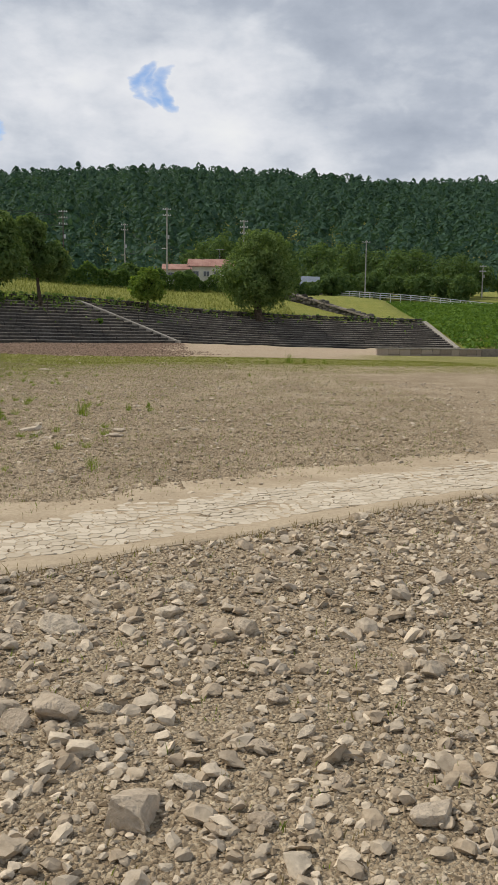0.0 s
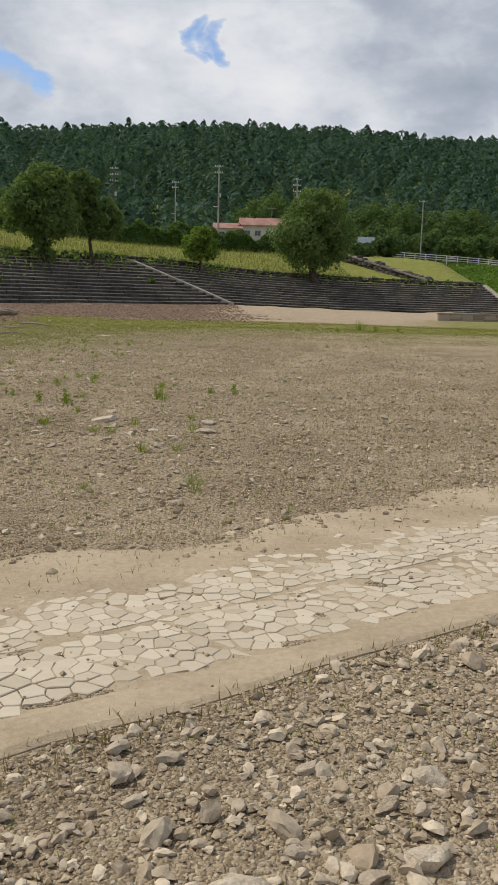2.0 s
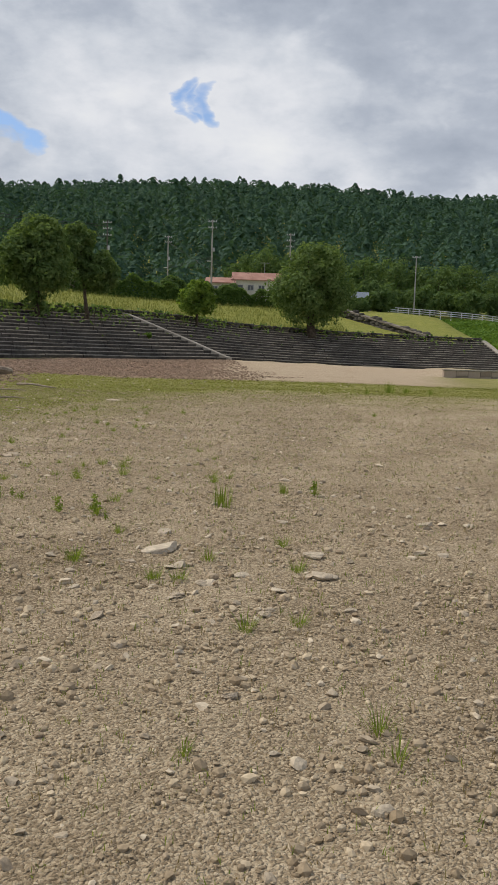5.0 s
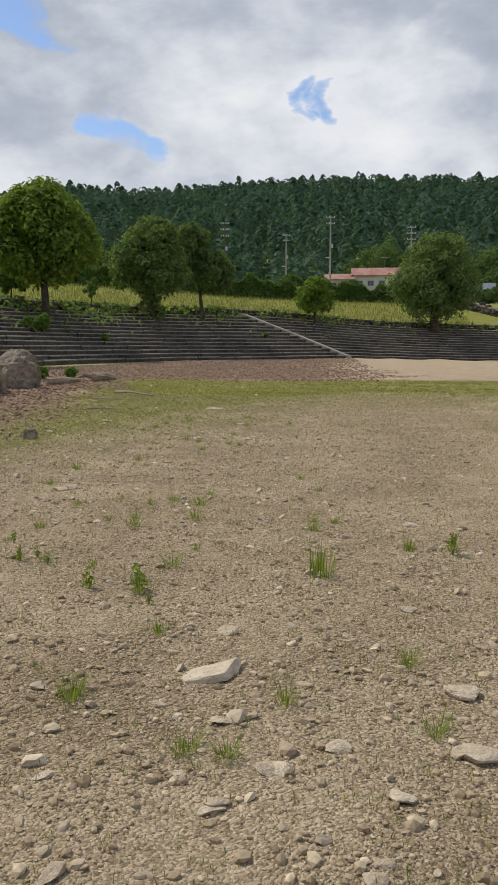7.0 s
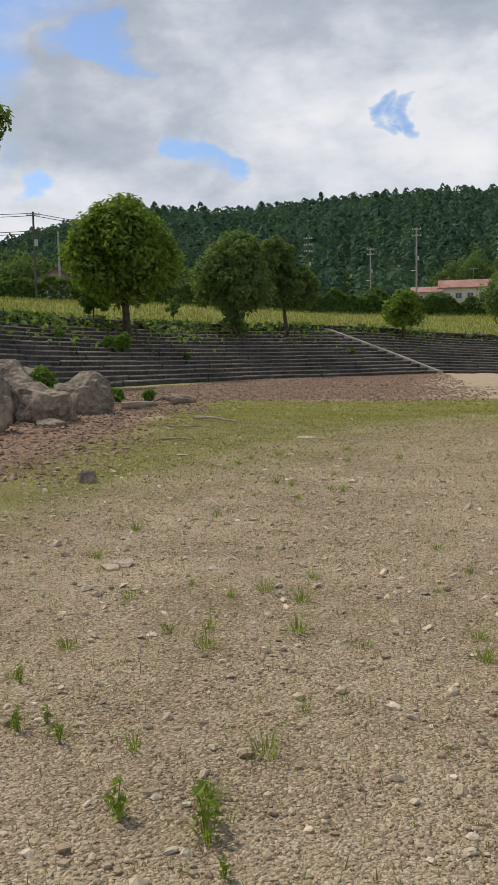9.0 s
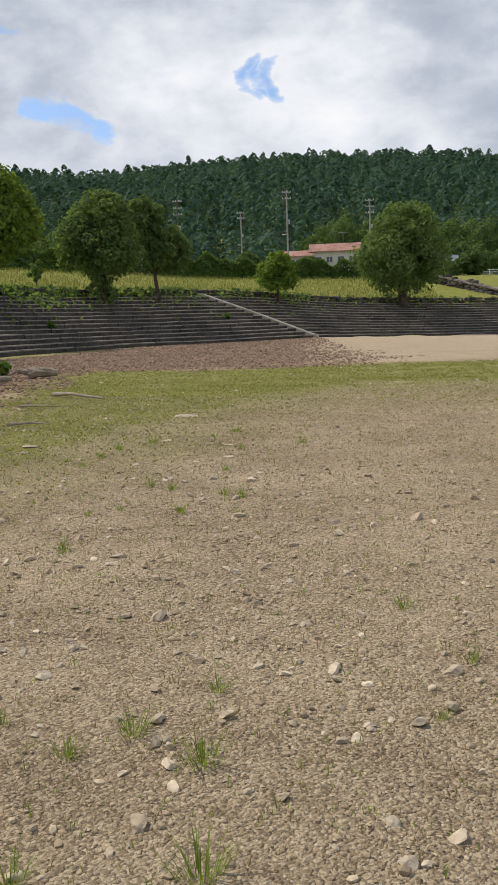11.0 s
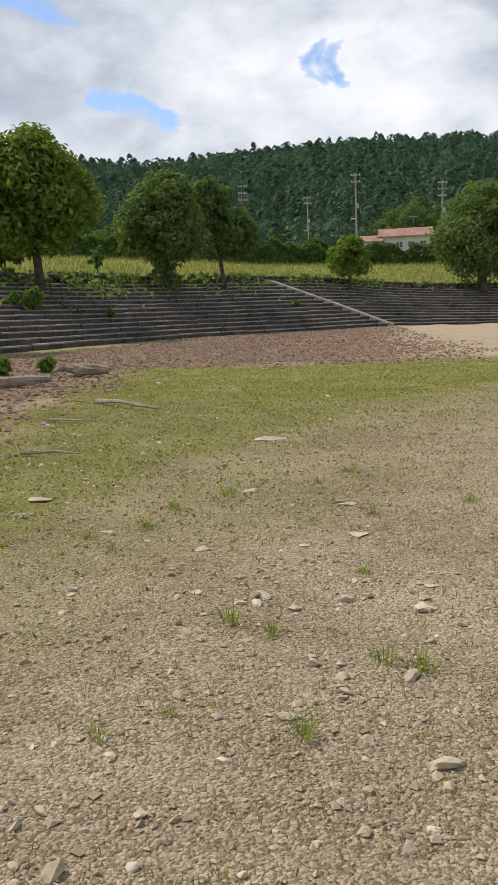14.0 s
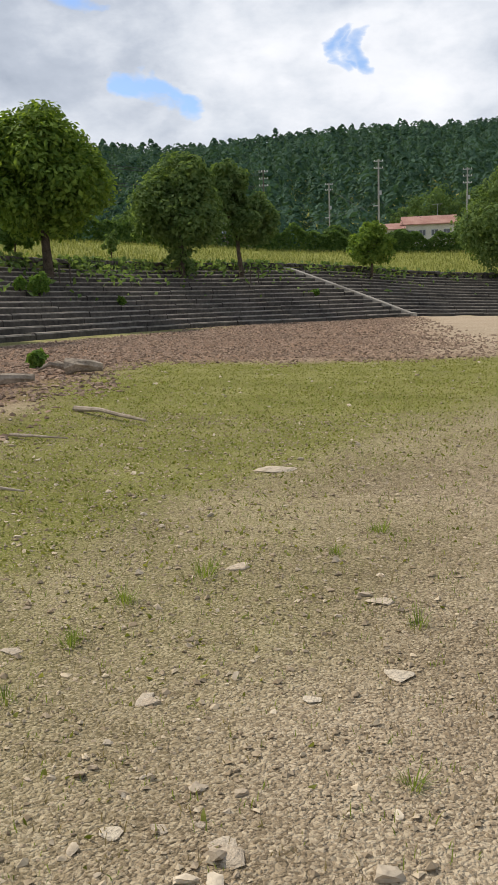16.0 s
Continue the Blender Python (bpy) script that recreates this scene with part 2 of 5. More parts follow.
def box(bm, lo, hi, bevel=0.0):
    g = bmesh.ops.create_cube(bm, size=1.0)
    vs = g["verts"]
    for v in vs:
        v.co = Vector([(lo[i] + hi[i]) / 2 + v.co[i] * (hi[i] - lo[i]) for i in range(3)])
    if bevel:
        es = list({e for v in vs for e in v.link_edges})
        bmesh.ops.bevel(bm, geom=es, offset=bevel, segments=2, affect="EDGES", clamp_overlap=True)


def tube(bm, pts, radii, sides=8):
    rings = []
    for i, p in enumerate(pts):
        p = Vector(p)
        a = Vector(pts[max(0, i - 1)])
        b = Vector(pts[min(len(pts) - 1, i + 1)])
        d = (b - a).normalized()
        u = d.cross(Vector((0, 0, 1)) if abs(d.z) < 0.9 else Vector((1, 0, 0))).normalized()
        w = d.cross(u)
        rings.append([bm.verts.new(p + radii[i] * (math.cos(k * 2 * math.pi / sides) * u + math.sin(k * 2 * math.pi / sides) * w)) for k in range(sides)])
    for r, s in zip(rings, rings[1:]):
        for k in range(sides):
            bm.faces.new((r[k], r[(k + 1) % sides], s[(k + 1) % sides], s[k]))
    bm.faces.new(rings[0][::-1])
    bm.faces.new(rings[-1])


def leaf_cards(centres, sizes, rng, up=0.4, outward=None):
    """Folded four-cornered leaves (two triangles each) round the given centres."""
    n = len(centres)
    nrm = rng.normal(size=(n, 3))
    nrm /= np.linalg.norm(nrm, axis=1)[:, None]
    nrm[:, 2] += up
    if outward is not None:
        nrm += outward
    nrm /= np.linalg.norm(nrm, axis=1)[:, None] + 1e-6
    a = np.cross(nrm, rng.normal(size=(n, 3)))
    a /= np.linalg.norm(a, axis=1)[:, None] + 1e-6
    b = np.cross(nrm, a)
    s = sizes[:, None]
    v = np.stack([centres - a * s, centres + b * s * 0.55 + nrm * s * 0.18, centres + a * s, centres - b * s * 0.55 + nrm * s * 0.18], 1).reshape(-1, 3)
    f = np.arange(4 * n).reshape(n, 4)
    return v, np.concatenate([f[:, [0, 1, 2]], f[:, [0, 2, 3]]])


def blades(base, height, width, rng, lean=0.35):
    """Grass blades: a bent strip that narrows to a tip, three triangles each."""
    n = len(base)
    ang = rng.uniform(0, 2 * math.pi, n)
    side = np.stack([np.cos(ang), np.sin(ang), np.zeros(n)], 1) * width[:, None] / 2
    la = rng.uniform(0, 2 * math.pi, n)
    ln = np.stack([np.cos(la), np.sin(la), np.zeros(n)], 1) * (height * rng.uniform(0.1, 1, n) * lean)[:, None]
    upv = np.zeros((n, 3))
    upv[:, 2] = height
    v = np.stack([base - side, base + side, base + upv * 0.55 + ln * 0.35 + side * 0.8, base + upv * 0.55 + ln * 0.35 - side * 0.8, base + upv + ln], 1).reshape(-1, 3)
    k = np.arange(n)[:, None] * 5
    return v, np.concatenate([k + [0, 1, 2], k + [0, 2, 3], k + [3, 2, 4]])


def stuff(name, v, f, mat, label, category, smooth=False, parent=None):
    ob = new(name, mesh_from(name, v, f, mat, smooth))
    tagged(ob, label, category, "", "stuff")
    if parent:
        ob.parent = parent
    return ob


# ---- the plan: foot of the stone steps, their height, the ground ----
FOOT = [(-31, 22, 0.3, 4.4), (-22.5, 32, 0.2, 4.2), (-16.8, 40.5, 0.1, 3.75), (-13.5, 49, 0.0, 3.3), (-10.5, 59, -0.1, 3.2), (-6.6, 70, -0.3, 3.4),
        (-2, 78, -0.45, 3.6), (2.5, 83.5, -0.5, 3.5), (9, 89, -0.75, 3.15), (17, 93.5, -1.0, 3.05), (26, 97, -1.15, 3.0), (35, 99.5, -1.25, 3.0)]
N_STEPS, RUN = 13, 7.4


def smooth_line(pts, per=12):
    P = np.array(pts, float)
    Q = np.vstack([2 * P[0] - P[1], P, 2 * P[-1] - P[-2]])
    out = []
    for i in range(1, len(Q) - 2):
        for t in np.linspace(0, 1, per, endpoint=False):
            a, b, c, d = Q[i - 1 : i + 3]
            out.append(0.5 * (2 * b + (c - a) * t + (2 * a - 5 * b + 4 * c - d) * t * t + (3 * b - 3 * c + d - a) * t ** 3))
    out.append(P[-1])
    return np.array(out)


LINE = smooth_line(FOOT)
TAN = np.gradient(LINE[:, :2], axis=0)
TAN /= np.linalg.norm(TAN, axis=1)[:, None]
NRM = np.stack([-TAN[:, 1], TAN[:, 0]], 1)   # away from the lake
# the line carried on to both sides, for the ground only
EXT = np.vstack([LINE[0] - np.r_[TAN[0], 0, 0] * 160, LINE, LINE[-1] + np.r_[TAN[-1] * 0.94 + np.array([0.3, -0.2]), 0.0, 0] * 220])


def smoothstep(a, b, v):
    t = np.clip((v - a) / (b - a), 0, 1)
    return t * t * (3 - 2 * t)


def bank(x, y):
    """Distance behind the foot of the steps (negative on the lake side), the foot's height, the steps' height, and how far past their end."""
    best = np.full(x.shape, 1e9)
    d, zf, H, past = np.zeros_like(x), np.zeros_like(x), np.zeros_like(x), np.zeros_like(x)
    for i in range(len(EXT) - 1):
        a, b = EXT[i], EXT[i + 1]
        ab = b[:2] - a[:2]
        L = np.hypot(*ab)
        u = ((x - a[0]) * ab[0] + (y - a[1]) * ab[1]) / L ** 2
        uc = np.clip(u, 0, 1)
        px, py = x - a[0] - uc * ab[0], y - a[1] - uc * ab[1]
        dist = np.hypot(px, py)
        m = dist < best
        sign = np.where(ab[0] * py - ab[1] * px >= 0, 1.0, -1.0)
        best = np.where(m, dist, best)
        d = np.where(m, dist * sign, d)
        zf = np.where(m, a[2] + uc * (b[2] - a[2]), zf)
        H = np.where(m, a[3] + uc * (b[3] - a[3]), H)
        past = np.where(m, uc * L if i == len(EXT) - 2 else 0.0, past)
    return d, zf, H, past


HILL_X = [-700, -420, -286, -235, -173, -122, -76, -15, 50, 103, 153, 225, 420, 700]
HILL_Z = [40, 62, 74, 86, 93, 88, 91, 95, 95, 93, 89, 93, 100, 70]


def lake(x, y):
    s = np.maximum(0, y - 28)
    e = np.minimum(np.maximum(0, x - 3) * np.clip((y - 25) / 45, 0, 1), 16)
    return -0.0085 * np.minimum(s, 70) - 0.045 * e + 0.03 * np.clip(-x - 2, 0, 12)


def bumps(x, y, s, seed):
    """Cheap smooth waves."""
    r = np.random.RandomState(seed)
    z = np.zeros_like(x)
    for _ in range(7):
        a, k, p = r.uniform(0, 6.28), r.uniform(0.6, 1.6) / s, r.uniform(0, 6.28)
        z += np.sin((np.cos(a) * x + np.sin(a) * y) * k * 6.28 + p)
    return z / 7


def ground_z(x, y):
    d, zf, H, past = bank(x, y)
    zl = lake(x, y) + 0.02 * bumps(x, y, 2.3, 1) + 0.05 * bumps(x, y, 9, 2) * smoothstep(20, 45, y)
    zl = zl * (1 - smoothstep(-14, -1, d)) + zf * smoothstep(-14, -1, d)
    under = zf + np.clip(d / RUN, 0, 1) * H - 0.55 * smoothstep(0.0, 0.6, d)
    top = zf + H
    back = top + 0.12 + 3.9 * smoothstep(RUN, 40, d) + 0.05 * np.clip(d - 38, 0, 75) + 0.12 * bumps(x, y, 13, 3)
    edge = smoothstep(RUN - 0.7, RUN - 0.1, d)
    zb = under * (1 - edge) + back * edge
    weedy = zf + 0.085 * np.maximum(d, 0) + 0.9 * smoothstep(0, 12, d) + 0.15 * bumps(x, y, 8, 4)
    k = smoothstep(0.0, 1.5, past)
    zb = zb * (1 - k) + np.minimum(weedy, 12) * k
    z = np.where(d < 0, zl, zb)
    hill = np.interp(x * 600 / np.maximum(y, 200), HILL_X, HILL_Z) * np.clip((y - 250) / 350, 0, 1) ** 0.85
    far = smoothstep(225, 300, y)
    z = np.where(y > 225, z * (1 - far) + np.maximum(hill, 9) * far, z)
    z = np.where(y > 620, z - (y - 620) * 0.25, z)
    return z


def axis(lo, f0, f1, hi, fine, grow):
    mid = list(np.arange(f0, f1, fine))
    out, s, v = [], fine, f1
    while v < hi:
        out.append(v)
        s = min(s * grow, 12)
        v += s
    low, s, v = [], fine, f0 - fine
    while v > lo:
        low.append(v)
        s = min(s * grow, 12)
        v -= s
    return np.array(low[::-1] + mid + out + [hi])


def band(v, w):
    return smoothstep(-w, w, v)


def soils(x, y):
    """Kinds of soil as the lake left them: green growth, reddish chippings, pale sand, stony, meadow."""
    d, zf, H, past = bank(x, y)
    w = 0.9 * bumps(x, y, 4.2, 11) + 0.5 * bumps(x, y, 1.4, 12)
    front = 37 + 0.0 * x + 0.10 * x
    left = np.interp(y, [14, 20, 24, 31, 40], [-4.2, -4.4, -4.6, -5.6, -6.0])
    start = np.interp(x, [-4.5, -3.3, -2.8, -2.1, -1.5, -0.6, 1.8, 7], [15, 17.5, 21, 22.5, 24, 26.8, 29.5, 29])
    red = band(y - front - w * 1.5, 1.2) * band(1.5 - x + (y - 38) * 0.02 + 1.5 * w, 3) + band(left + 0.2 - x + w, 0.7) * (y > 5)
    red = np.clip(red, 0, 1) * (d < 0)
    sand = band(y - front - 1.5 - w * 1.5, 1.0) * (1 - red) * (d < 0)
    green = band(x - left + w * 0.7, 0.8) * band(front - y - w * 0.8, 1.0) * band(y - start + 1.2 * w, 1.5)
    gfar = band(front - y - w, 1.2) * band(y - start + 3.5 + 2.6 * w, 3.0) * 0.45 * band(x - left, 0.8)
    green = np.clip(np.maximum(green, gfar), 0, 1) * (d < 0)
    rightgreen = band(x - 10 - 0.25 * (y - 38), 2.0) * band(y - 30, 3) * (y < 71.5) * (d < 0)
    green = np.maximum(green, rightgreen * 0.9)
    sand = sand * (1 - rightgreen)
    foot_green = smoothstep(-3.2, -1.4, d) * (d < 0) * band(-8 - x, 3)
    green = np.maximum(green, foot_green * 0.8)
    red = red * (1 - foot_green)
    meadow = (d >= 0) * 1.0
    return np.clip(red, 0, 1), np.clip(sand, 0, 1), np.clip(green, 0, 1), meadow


GX = axis(-900, -8, 9, 900, 0.17, 1.08)
GY = axis(-500, -2, 34, 900, 0.17, 1.055)
XX, YY = np.meshgrid(GX, GY)
ZZ = ground_z(XX, YY)
nearm = 1 - smoothstep(30, 48, YY)
ZZ = ZZ + nearm * 0.012 * (bumps(XX, YY, 0.5, 5) + bumps(XX, YY, 0.9, 6))
nx, ny = len(GX), len(GY)
gi = np.arange(nx * ny).reshape(ny, nx)
gf = np.stack([gi[:-1, :-1], gi[:-1, 1:], gi[1:, 1:], gi[1:, :-1]], -1).reshape(-1, 4)


def ground_material():
    m = bpy.data.materials.new("lake_bed_and_banks")
    m.use_nodes = True
    t = m.node_tree
    p = t.nodes["Principled BSDF"]
    p.inputs["Roughness"].default_value, p.inputs["Specular IOR Level"].default_value = 0.95, 0.12
    vec = t.nodes.new("ShaderNodeTexCoord").outputs["Object"]
    wobble = t.nodes.new("ShaderNodeTexNoise")
    wobble.inputs["Scale"].default_value, wobble.inputs["Detail"].default_value = 26, 5
    t.links.new(vec, wobble.inputs["Vector"])
    shift = t.nodes.new("ShaderNodeVectorMath")
    shift.operation = "MULTIPLY_ADD"
    shift.inputs[1].default_value = (0.024, 0.024, 0.024)
    t.links.new(wobble.outputs["Color"], shift.inputs[0])
    t.links.new(vec, shift.inputs[2])
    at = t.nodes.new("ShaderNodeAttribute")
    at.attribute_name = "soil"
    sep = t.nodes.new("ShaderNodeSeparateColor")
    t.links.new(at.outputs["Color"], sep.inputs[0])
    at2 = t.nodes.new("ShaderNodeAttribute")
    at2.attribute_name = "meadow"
    vor = t.nodes.new("ShaderNodeTexVoronoi")
    vor.inputs["Scale"].default_value = 92
    t.links.new(shift.outputs[0], vor.inputs["Vector"])
    vor2 = t.nodes.new("ShaderNodeTexVoronoi")
    vor2.inputs["Scale"].default_value = 44
    t.links.new(shift.outputs[0], vor2.inputs["Vector"])
    grit = vor.outputs["Color"]
    sg = t.nodes.new("ShaderNodeSeparateColor")
    t.links.new(grit, sg.inputs[0])
    n1, n2, n3 = noisen(t, vec, 0.8, 4), noisen(t, vec, 7, 6, 0.7), noisen(t, vec, 42, 5, 0.7)
    f = mathn(t, "ADD", mathn(t, "ADD", mathn(t, "MULTIPLY", n1, 0.35), mathn(t, "MULTIPLY", n2, 0.25)), mathn(t, "ADD", mathn(t, "MULTIPLY", sg.outputs[0], 0.3), mathn(t, "MULTIPLY", n3, 0.12)))
    base = ramp(t, f, [(0.32, (0.19, 0.143, 0.09)), (0.5, (0.385, 0.303, 0.2)), (0.68, (0.59, 0.487, 0.345))])
    reds = ramp(t, f, [(0.3, (0.13, 0.078, 0.05)), (0.5, (0.27, 0.172, 0.115)), (0.7, (0.42, 0.295, 0.205))])
    sand = ramp(t, f, [(0.3, (0.37, 0.285, 0.195)), (0.7, (0.54, 0.44, 0.32))])
    green = ramp(t, f, [(0.32, (0.13, 0.145, 0.028)), (0.55, (0.25, 0.25, 0.062)), (0.72, (0.40, 0.365, 0.16))])
    mead = ramp(t, f, [(0.3, (0.12, 0.15, 0.03)), (0.55, (0.24, 0.25, 0.06)), (0.75, (0.36, 0.33, 0.10))])
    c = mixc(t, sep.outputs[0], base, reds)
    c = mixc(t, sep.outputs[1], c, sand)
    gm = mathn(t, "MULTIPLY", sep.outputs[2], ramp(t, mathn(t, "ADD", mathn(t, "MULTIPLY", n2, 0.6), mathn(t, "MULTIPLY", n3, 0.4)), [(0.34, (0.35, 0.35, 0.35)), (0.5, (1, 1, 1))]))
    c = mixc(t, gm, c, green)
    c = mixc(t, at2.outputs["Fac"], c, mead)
    t.links.new(c, p.inputs["Base Color"])
    b = node(t, "ShaderNodeBump", Strength=1.0, Distance=0.016)
    t.links.new(mathn(t, "SUBTRACT", mathn(t, "MULTIPLY", n3, 1.5), mathn(t, "MULTIPLY", mathn(t, "ADD", vor.outputs["Distance"], vor2.outputs["Distance"]), 0.75)), b.inputs["Height"])
    t.links.new(b.outputs[0], p.inputs["Normal"])
    return m


M_GROUND = ground_material()
gme = mesh_from("ground", np.stack([XX, YY, ZZ], -1).reshape(-1, 3), gf, M_GROUND, True)
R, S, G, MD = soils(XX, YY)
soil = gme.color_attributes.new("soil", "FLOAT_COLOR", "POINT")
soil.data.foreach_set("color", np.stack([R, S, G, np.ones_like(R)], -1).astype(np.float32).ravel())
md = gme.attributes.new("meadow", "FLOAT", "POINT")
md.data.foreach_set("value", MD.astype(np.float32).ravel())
ground = tagged(new("ground", gme), "dry stony lake bed rising to grassy banks and a hill", "ground", "", "structure")


def gz(x, y):
    return float(ground_z(np.array([float(x)]), np.array([float(y)]))[0])


# ---- stone steps round the bay ----
steps = tagged(new("stone_steps"), "long curved tiers of weathered dark stone steps on the lake bank", "steps", "", "structure")
ARC = np.r_[0, np.cumsum(np.hypot(*np.diff(LINE[:, :2], axis=0).T))]


def along(s, off):
    x, y = np.interp(s, ARC, LINE[:, 0]), np.interp(s, ARC, LINE[:, 1])
    n = np.array([np.interp(s, ARC, NRM[:, 0]), np.interp(s, ARC, NRM[:, 1])])
    n /= np.linalg.norm(n)
    return x + n[0] * off, y + n[1] * off, np.interp(s, ARC, LINE[:, 2]), np.interp(s, ARC, LINE[:, 3])


def step_row(k, rng):
    """One tier, made of long blocks with open joints and a rounded, uneven nose."""
    bm = bmesh.new()
    run = RUN / N_STEPS
    s = 0.0
    while s < ARC[-1] - 0.3:
        L = min(rng.uniform(1.6, 3.2), ARC[-1] - s)
        dz, do = rng.uniform(-0.02, 0.02), rng.uniform(-0.035, 0.035)
        ends = []
        cuts = max(2, int(L / 1.2) + 1)
        for q in np.linspace(s + 0.012, s + L - 0.012, cuts):
            ring = []
            for o, hz in ((0.0, -0.5), (0.0, 0.72), (0.035, 0.93), (0.09, 1.0), (run + 0.12, 0.985), (run + 0.12, -0.5)):
                x, y, zf, H = along(q, k * run + o + do * (1 if o < run else 0))
                ring.append(bm.verts.new((x, y, zf + H / N_STEPS * (k + hz) + (dz if hz > 0 else 0))))
            ends.append(ring)
        for a, b in zip(ends, ends[1:]):
            for i in range(6):
                bm.faces.new((a[i], b[i], b[(i + 1) % 6], a[(i + 1) % 6]))
        bm.faces.new(ends[0])
        bm.faces.new(ends[-1][::-1])
        s += L
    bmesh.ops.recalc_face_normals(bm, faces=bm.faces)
    # upward faces take the paler tone, so treads look sunlit above dark risers
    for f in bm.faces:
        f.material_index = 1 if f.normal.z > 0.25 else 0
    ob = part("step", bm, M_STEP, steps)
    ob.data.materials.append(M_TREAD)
    return ob


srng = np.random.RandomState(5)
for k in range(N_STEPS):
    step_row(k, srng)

# rubble wall that crowns the steps
crown_wall = tagged(new("rubble_wall"), "low dark rubble stone wall along the top of the steps", "wall", "", "structure")
bm = bmesh.new()
s = 0.0
while s < ARC[-1] - 0.5:
    L = srng.uniform(0.35, 0.9)
    for row in range(3):
        x, y, zf, H = along(s + L / 2 + srng.uniform(-0.1, 0.1), RUN + 0.25 + srng.uniform(-0.06, 0.06))
        h = srng.uniform(0.22, 0.34)
        before = len(bm.verts)
        g = bmesh.ops.create_icosphere(bm, subdivisions=1, radius=0.5)
        ang = math.atan2(np.interp(s, ARC, TAN[:, 1]), np.interp(s, ARC, TAN[:, 0]))
        rot = Matrix.Rotation(ang, 3, "Z")
        for v in g["verts"]:
            c = Vector((math.copysign(min(abs(v.co.x) * 1.5, 0.5), v.co.x) * L * 1.05, math.copysign(min(abs(v.co.y) * 1.5, 0.5), v.co.y) * 0.55, math.copysign(min(abs(v.co.z) * 1.5, 0.5), v.co.z) * h))
            c += Vector(srng.uniform(-0.035, 0.035, 3))
            v.co = rot @ c + Vector((x, y, zf + H - 0.12 + row * 0.27))
    s += L
part("rubble", bm, M_WALL, crown_wall)

# pale slanting coping that crosses the steps
def coping(name, s0, o0, s1, o1, wide, label):
    bm = bmesh.new()
    n = 26
    rings = []
    for i in range(n):
        u = i / (n - 1)
        x, y, zf, H = along(s0 + (s1 - s0) * u, o0 + (o1 - o0) * u)
        x2, y2, *_ = along(s0 + (s1 - s0) * u + 0.3, o0 + (o1 - o0) * u)
        t = Vector((x2 - x, y2 - y, 0)).normalized()
        z = zf + H * np.clip((o0 + (o1 - o0) * u) / RUN, 0, 1) + 0.06
        rings.append([bm.verts.new(Vector((x, y, z)) + t * a + Vector((0, 0, b))) for a, b in ((-wide / 2, -0.5), (-wide / 2, 0.17), (-wide / 2 + 0.04, 0.22), (wide / 2 - 0.04, 0.22), (wide / 2, 0.17), (wide / 2, -0.5))])
    for a, b in zip(rings, rings[1:]):
        for i in range(6):
            bm.faces.new((a[i], a[(i + 1) % 6], b[(i + 1) % 6], b[i]))
    bm.faces.new(rings[0][::-1])
    bm.faces.new(rings[-1])
    bmesh.ops.recalc_face_normals(bm, faces=bm.faces)
    ob = new(name, None)
    tagged(ob, label, "coping", "", "structure")
    part("coping_stone", bm, M_COPING, ob)
    return ob


S_RAMP = float(ARC[np.argmin(np.hypot(LINE[:, 0] - 2.5, LINE[:, 1] - 83.5))])
coping("slanting_coping", S_RAMP, -0.2, S_RAMP - 5.2, RUN + 0.4, 0.42, "pale concrete coping slanting down across the steps")
coping("end_coping", ARC[-1] - 0.2, -0.2, ARC[-1] - 0.25, RUN + 0.4, 0.6, "pale stone coping that ends the steps")


# ---- far woods on the hill ----
frng = np.random.RandomState(21)


def rough_crown(seed, conifer):
    """A leafy crown of small upturned sprays, without a trunk, one metre high."""
    r = np.random.RandomState(seed)
    n = 96
    z = r.uniform(0, 1, n) ** 0.85
    a = r.uniform(0, 6.283, n)
    rad = (1.0 - z) ** 0.62 * 0.36 + 0.02 if conifer else np.sqrt(np.maximum(0.02, 1 - (1.7 * z - 0.7) ** 2)) * 0.42
    rad = rad * r.uniform(0.8, 1.05, n) * (1 + 0.12 * np.sin(3 * a + seed))
    c = np.stack([np.cos(a) * rad, np.sin(a) * rad, z], 1)
    out = np.stack([np.cos(a), np.sin(a), np.full(n, 0.8)], 1) * 3.6
    return leaf_cards(c, r.uniform(0.065, 0.115, n), r, 0.2, out)


CROWNS = [rough_crown(40 + i, i < 4) for i in range(8)]
cell = 6.6
wx, wy = np.meshgrid(np.arange(-470, 420, cell), np.arange(262, 640, cell * 1.15), indexing="ij")
wx, wy = wx.ravel(), wy.ravel()
keep = np.abs(wx + 20) <= 0.62 * wy + 40
wx, wy = wx[keep], wy[keep]
wx, wy = wx + frng.uniform(-2.8, 2.8, len(wx)), wy + frng.uniform(-3, 3, len(wx))
wz = ground_z(wx, wy)
mixed = bumps(wx, wy, 60, 9)
vs, fs, off = [], [], 0
for x, y, z, mx_ in zip(wx, wy, wz, mixed):
    k = frng.randint(0, 6) if mx_ > -0.1 else frng.randint(3, 8)
    v, f = CROWNS[k]
    h = frng.uniform(8.0, 12.5) * (1.0 if k < 4 else 0.9) * (1.25 if frng.uniform() < 0.05 else 1.0)
    a = frng.uniform(0, 6.283)
    w = h * frng.uniform(0.85, 1.2)
    vx = (v[:, 0] * math.cos(a) - v[:, 1] * math.sin(a)) * w + x
    vy = (v[:, 0] * math.sin(a) + v[:, 1] * math.cos(a)) * w + y
    vs.append(np.stack([vx, vy, v[:, 2] * h + z - 0.5], 1))
    fs.append(f + off)
    off += len(v)
stuff("far_woods", np.concatenate(vs), np.concatenate(fs), M_WOOD_FAR, "dense dark green larch and broadleaf woods covering the hill", "woods")


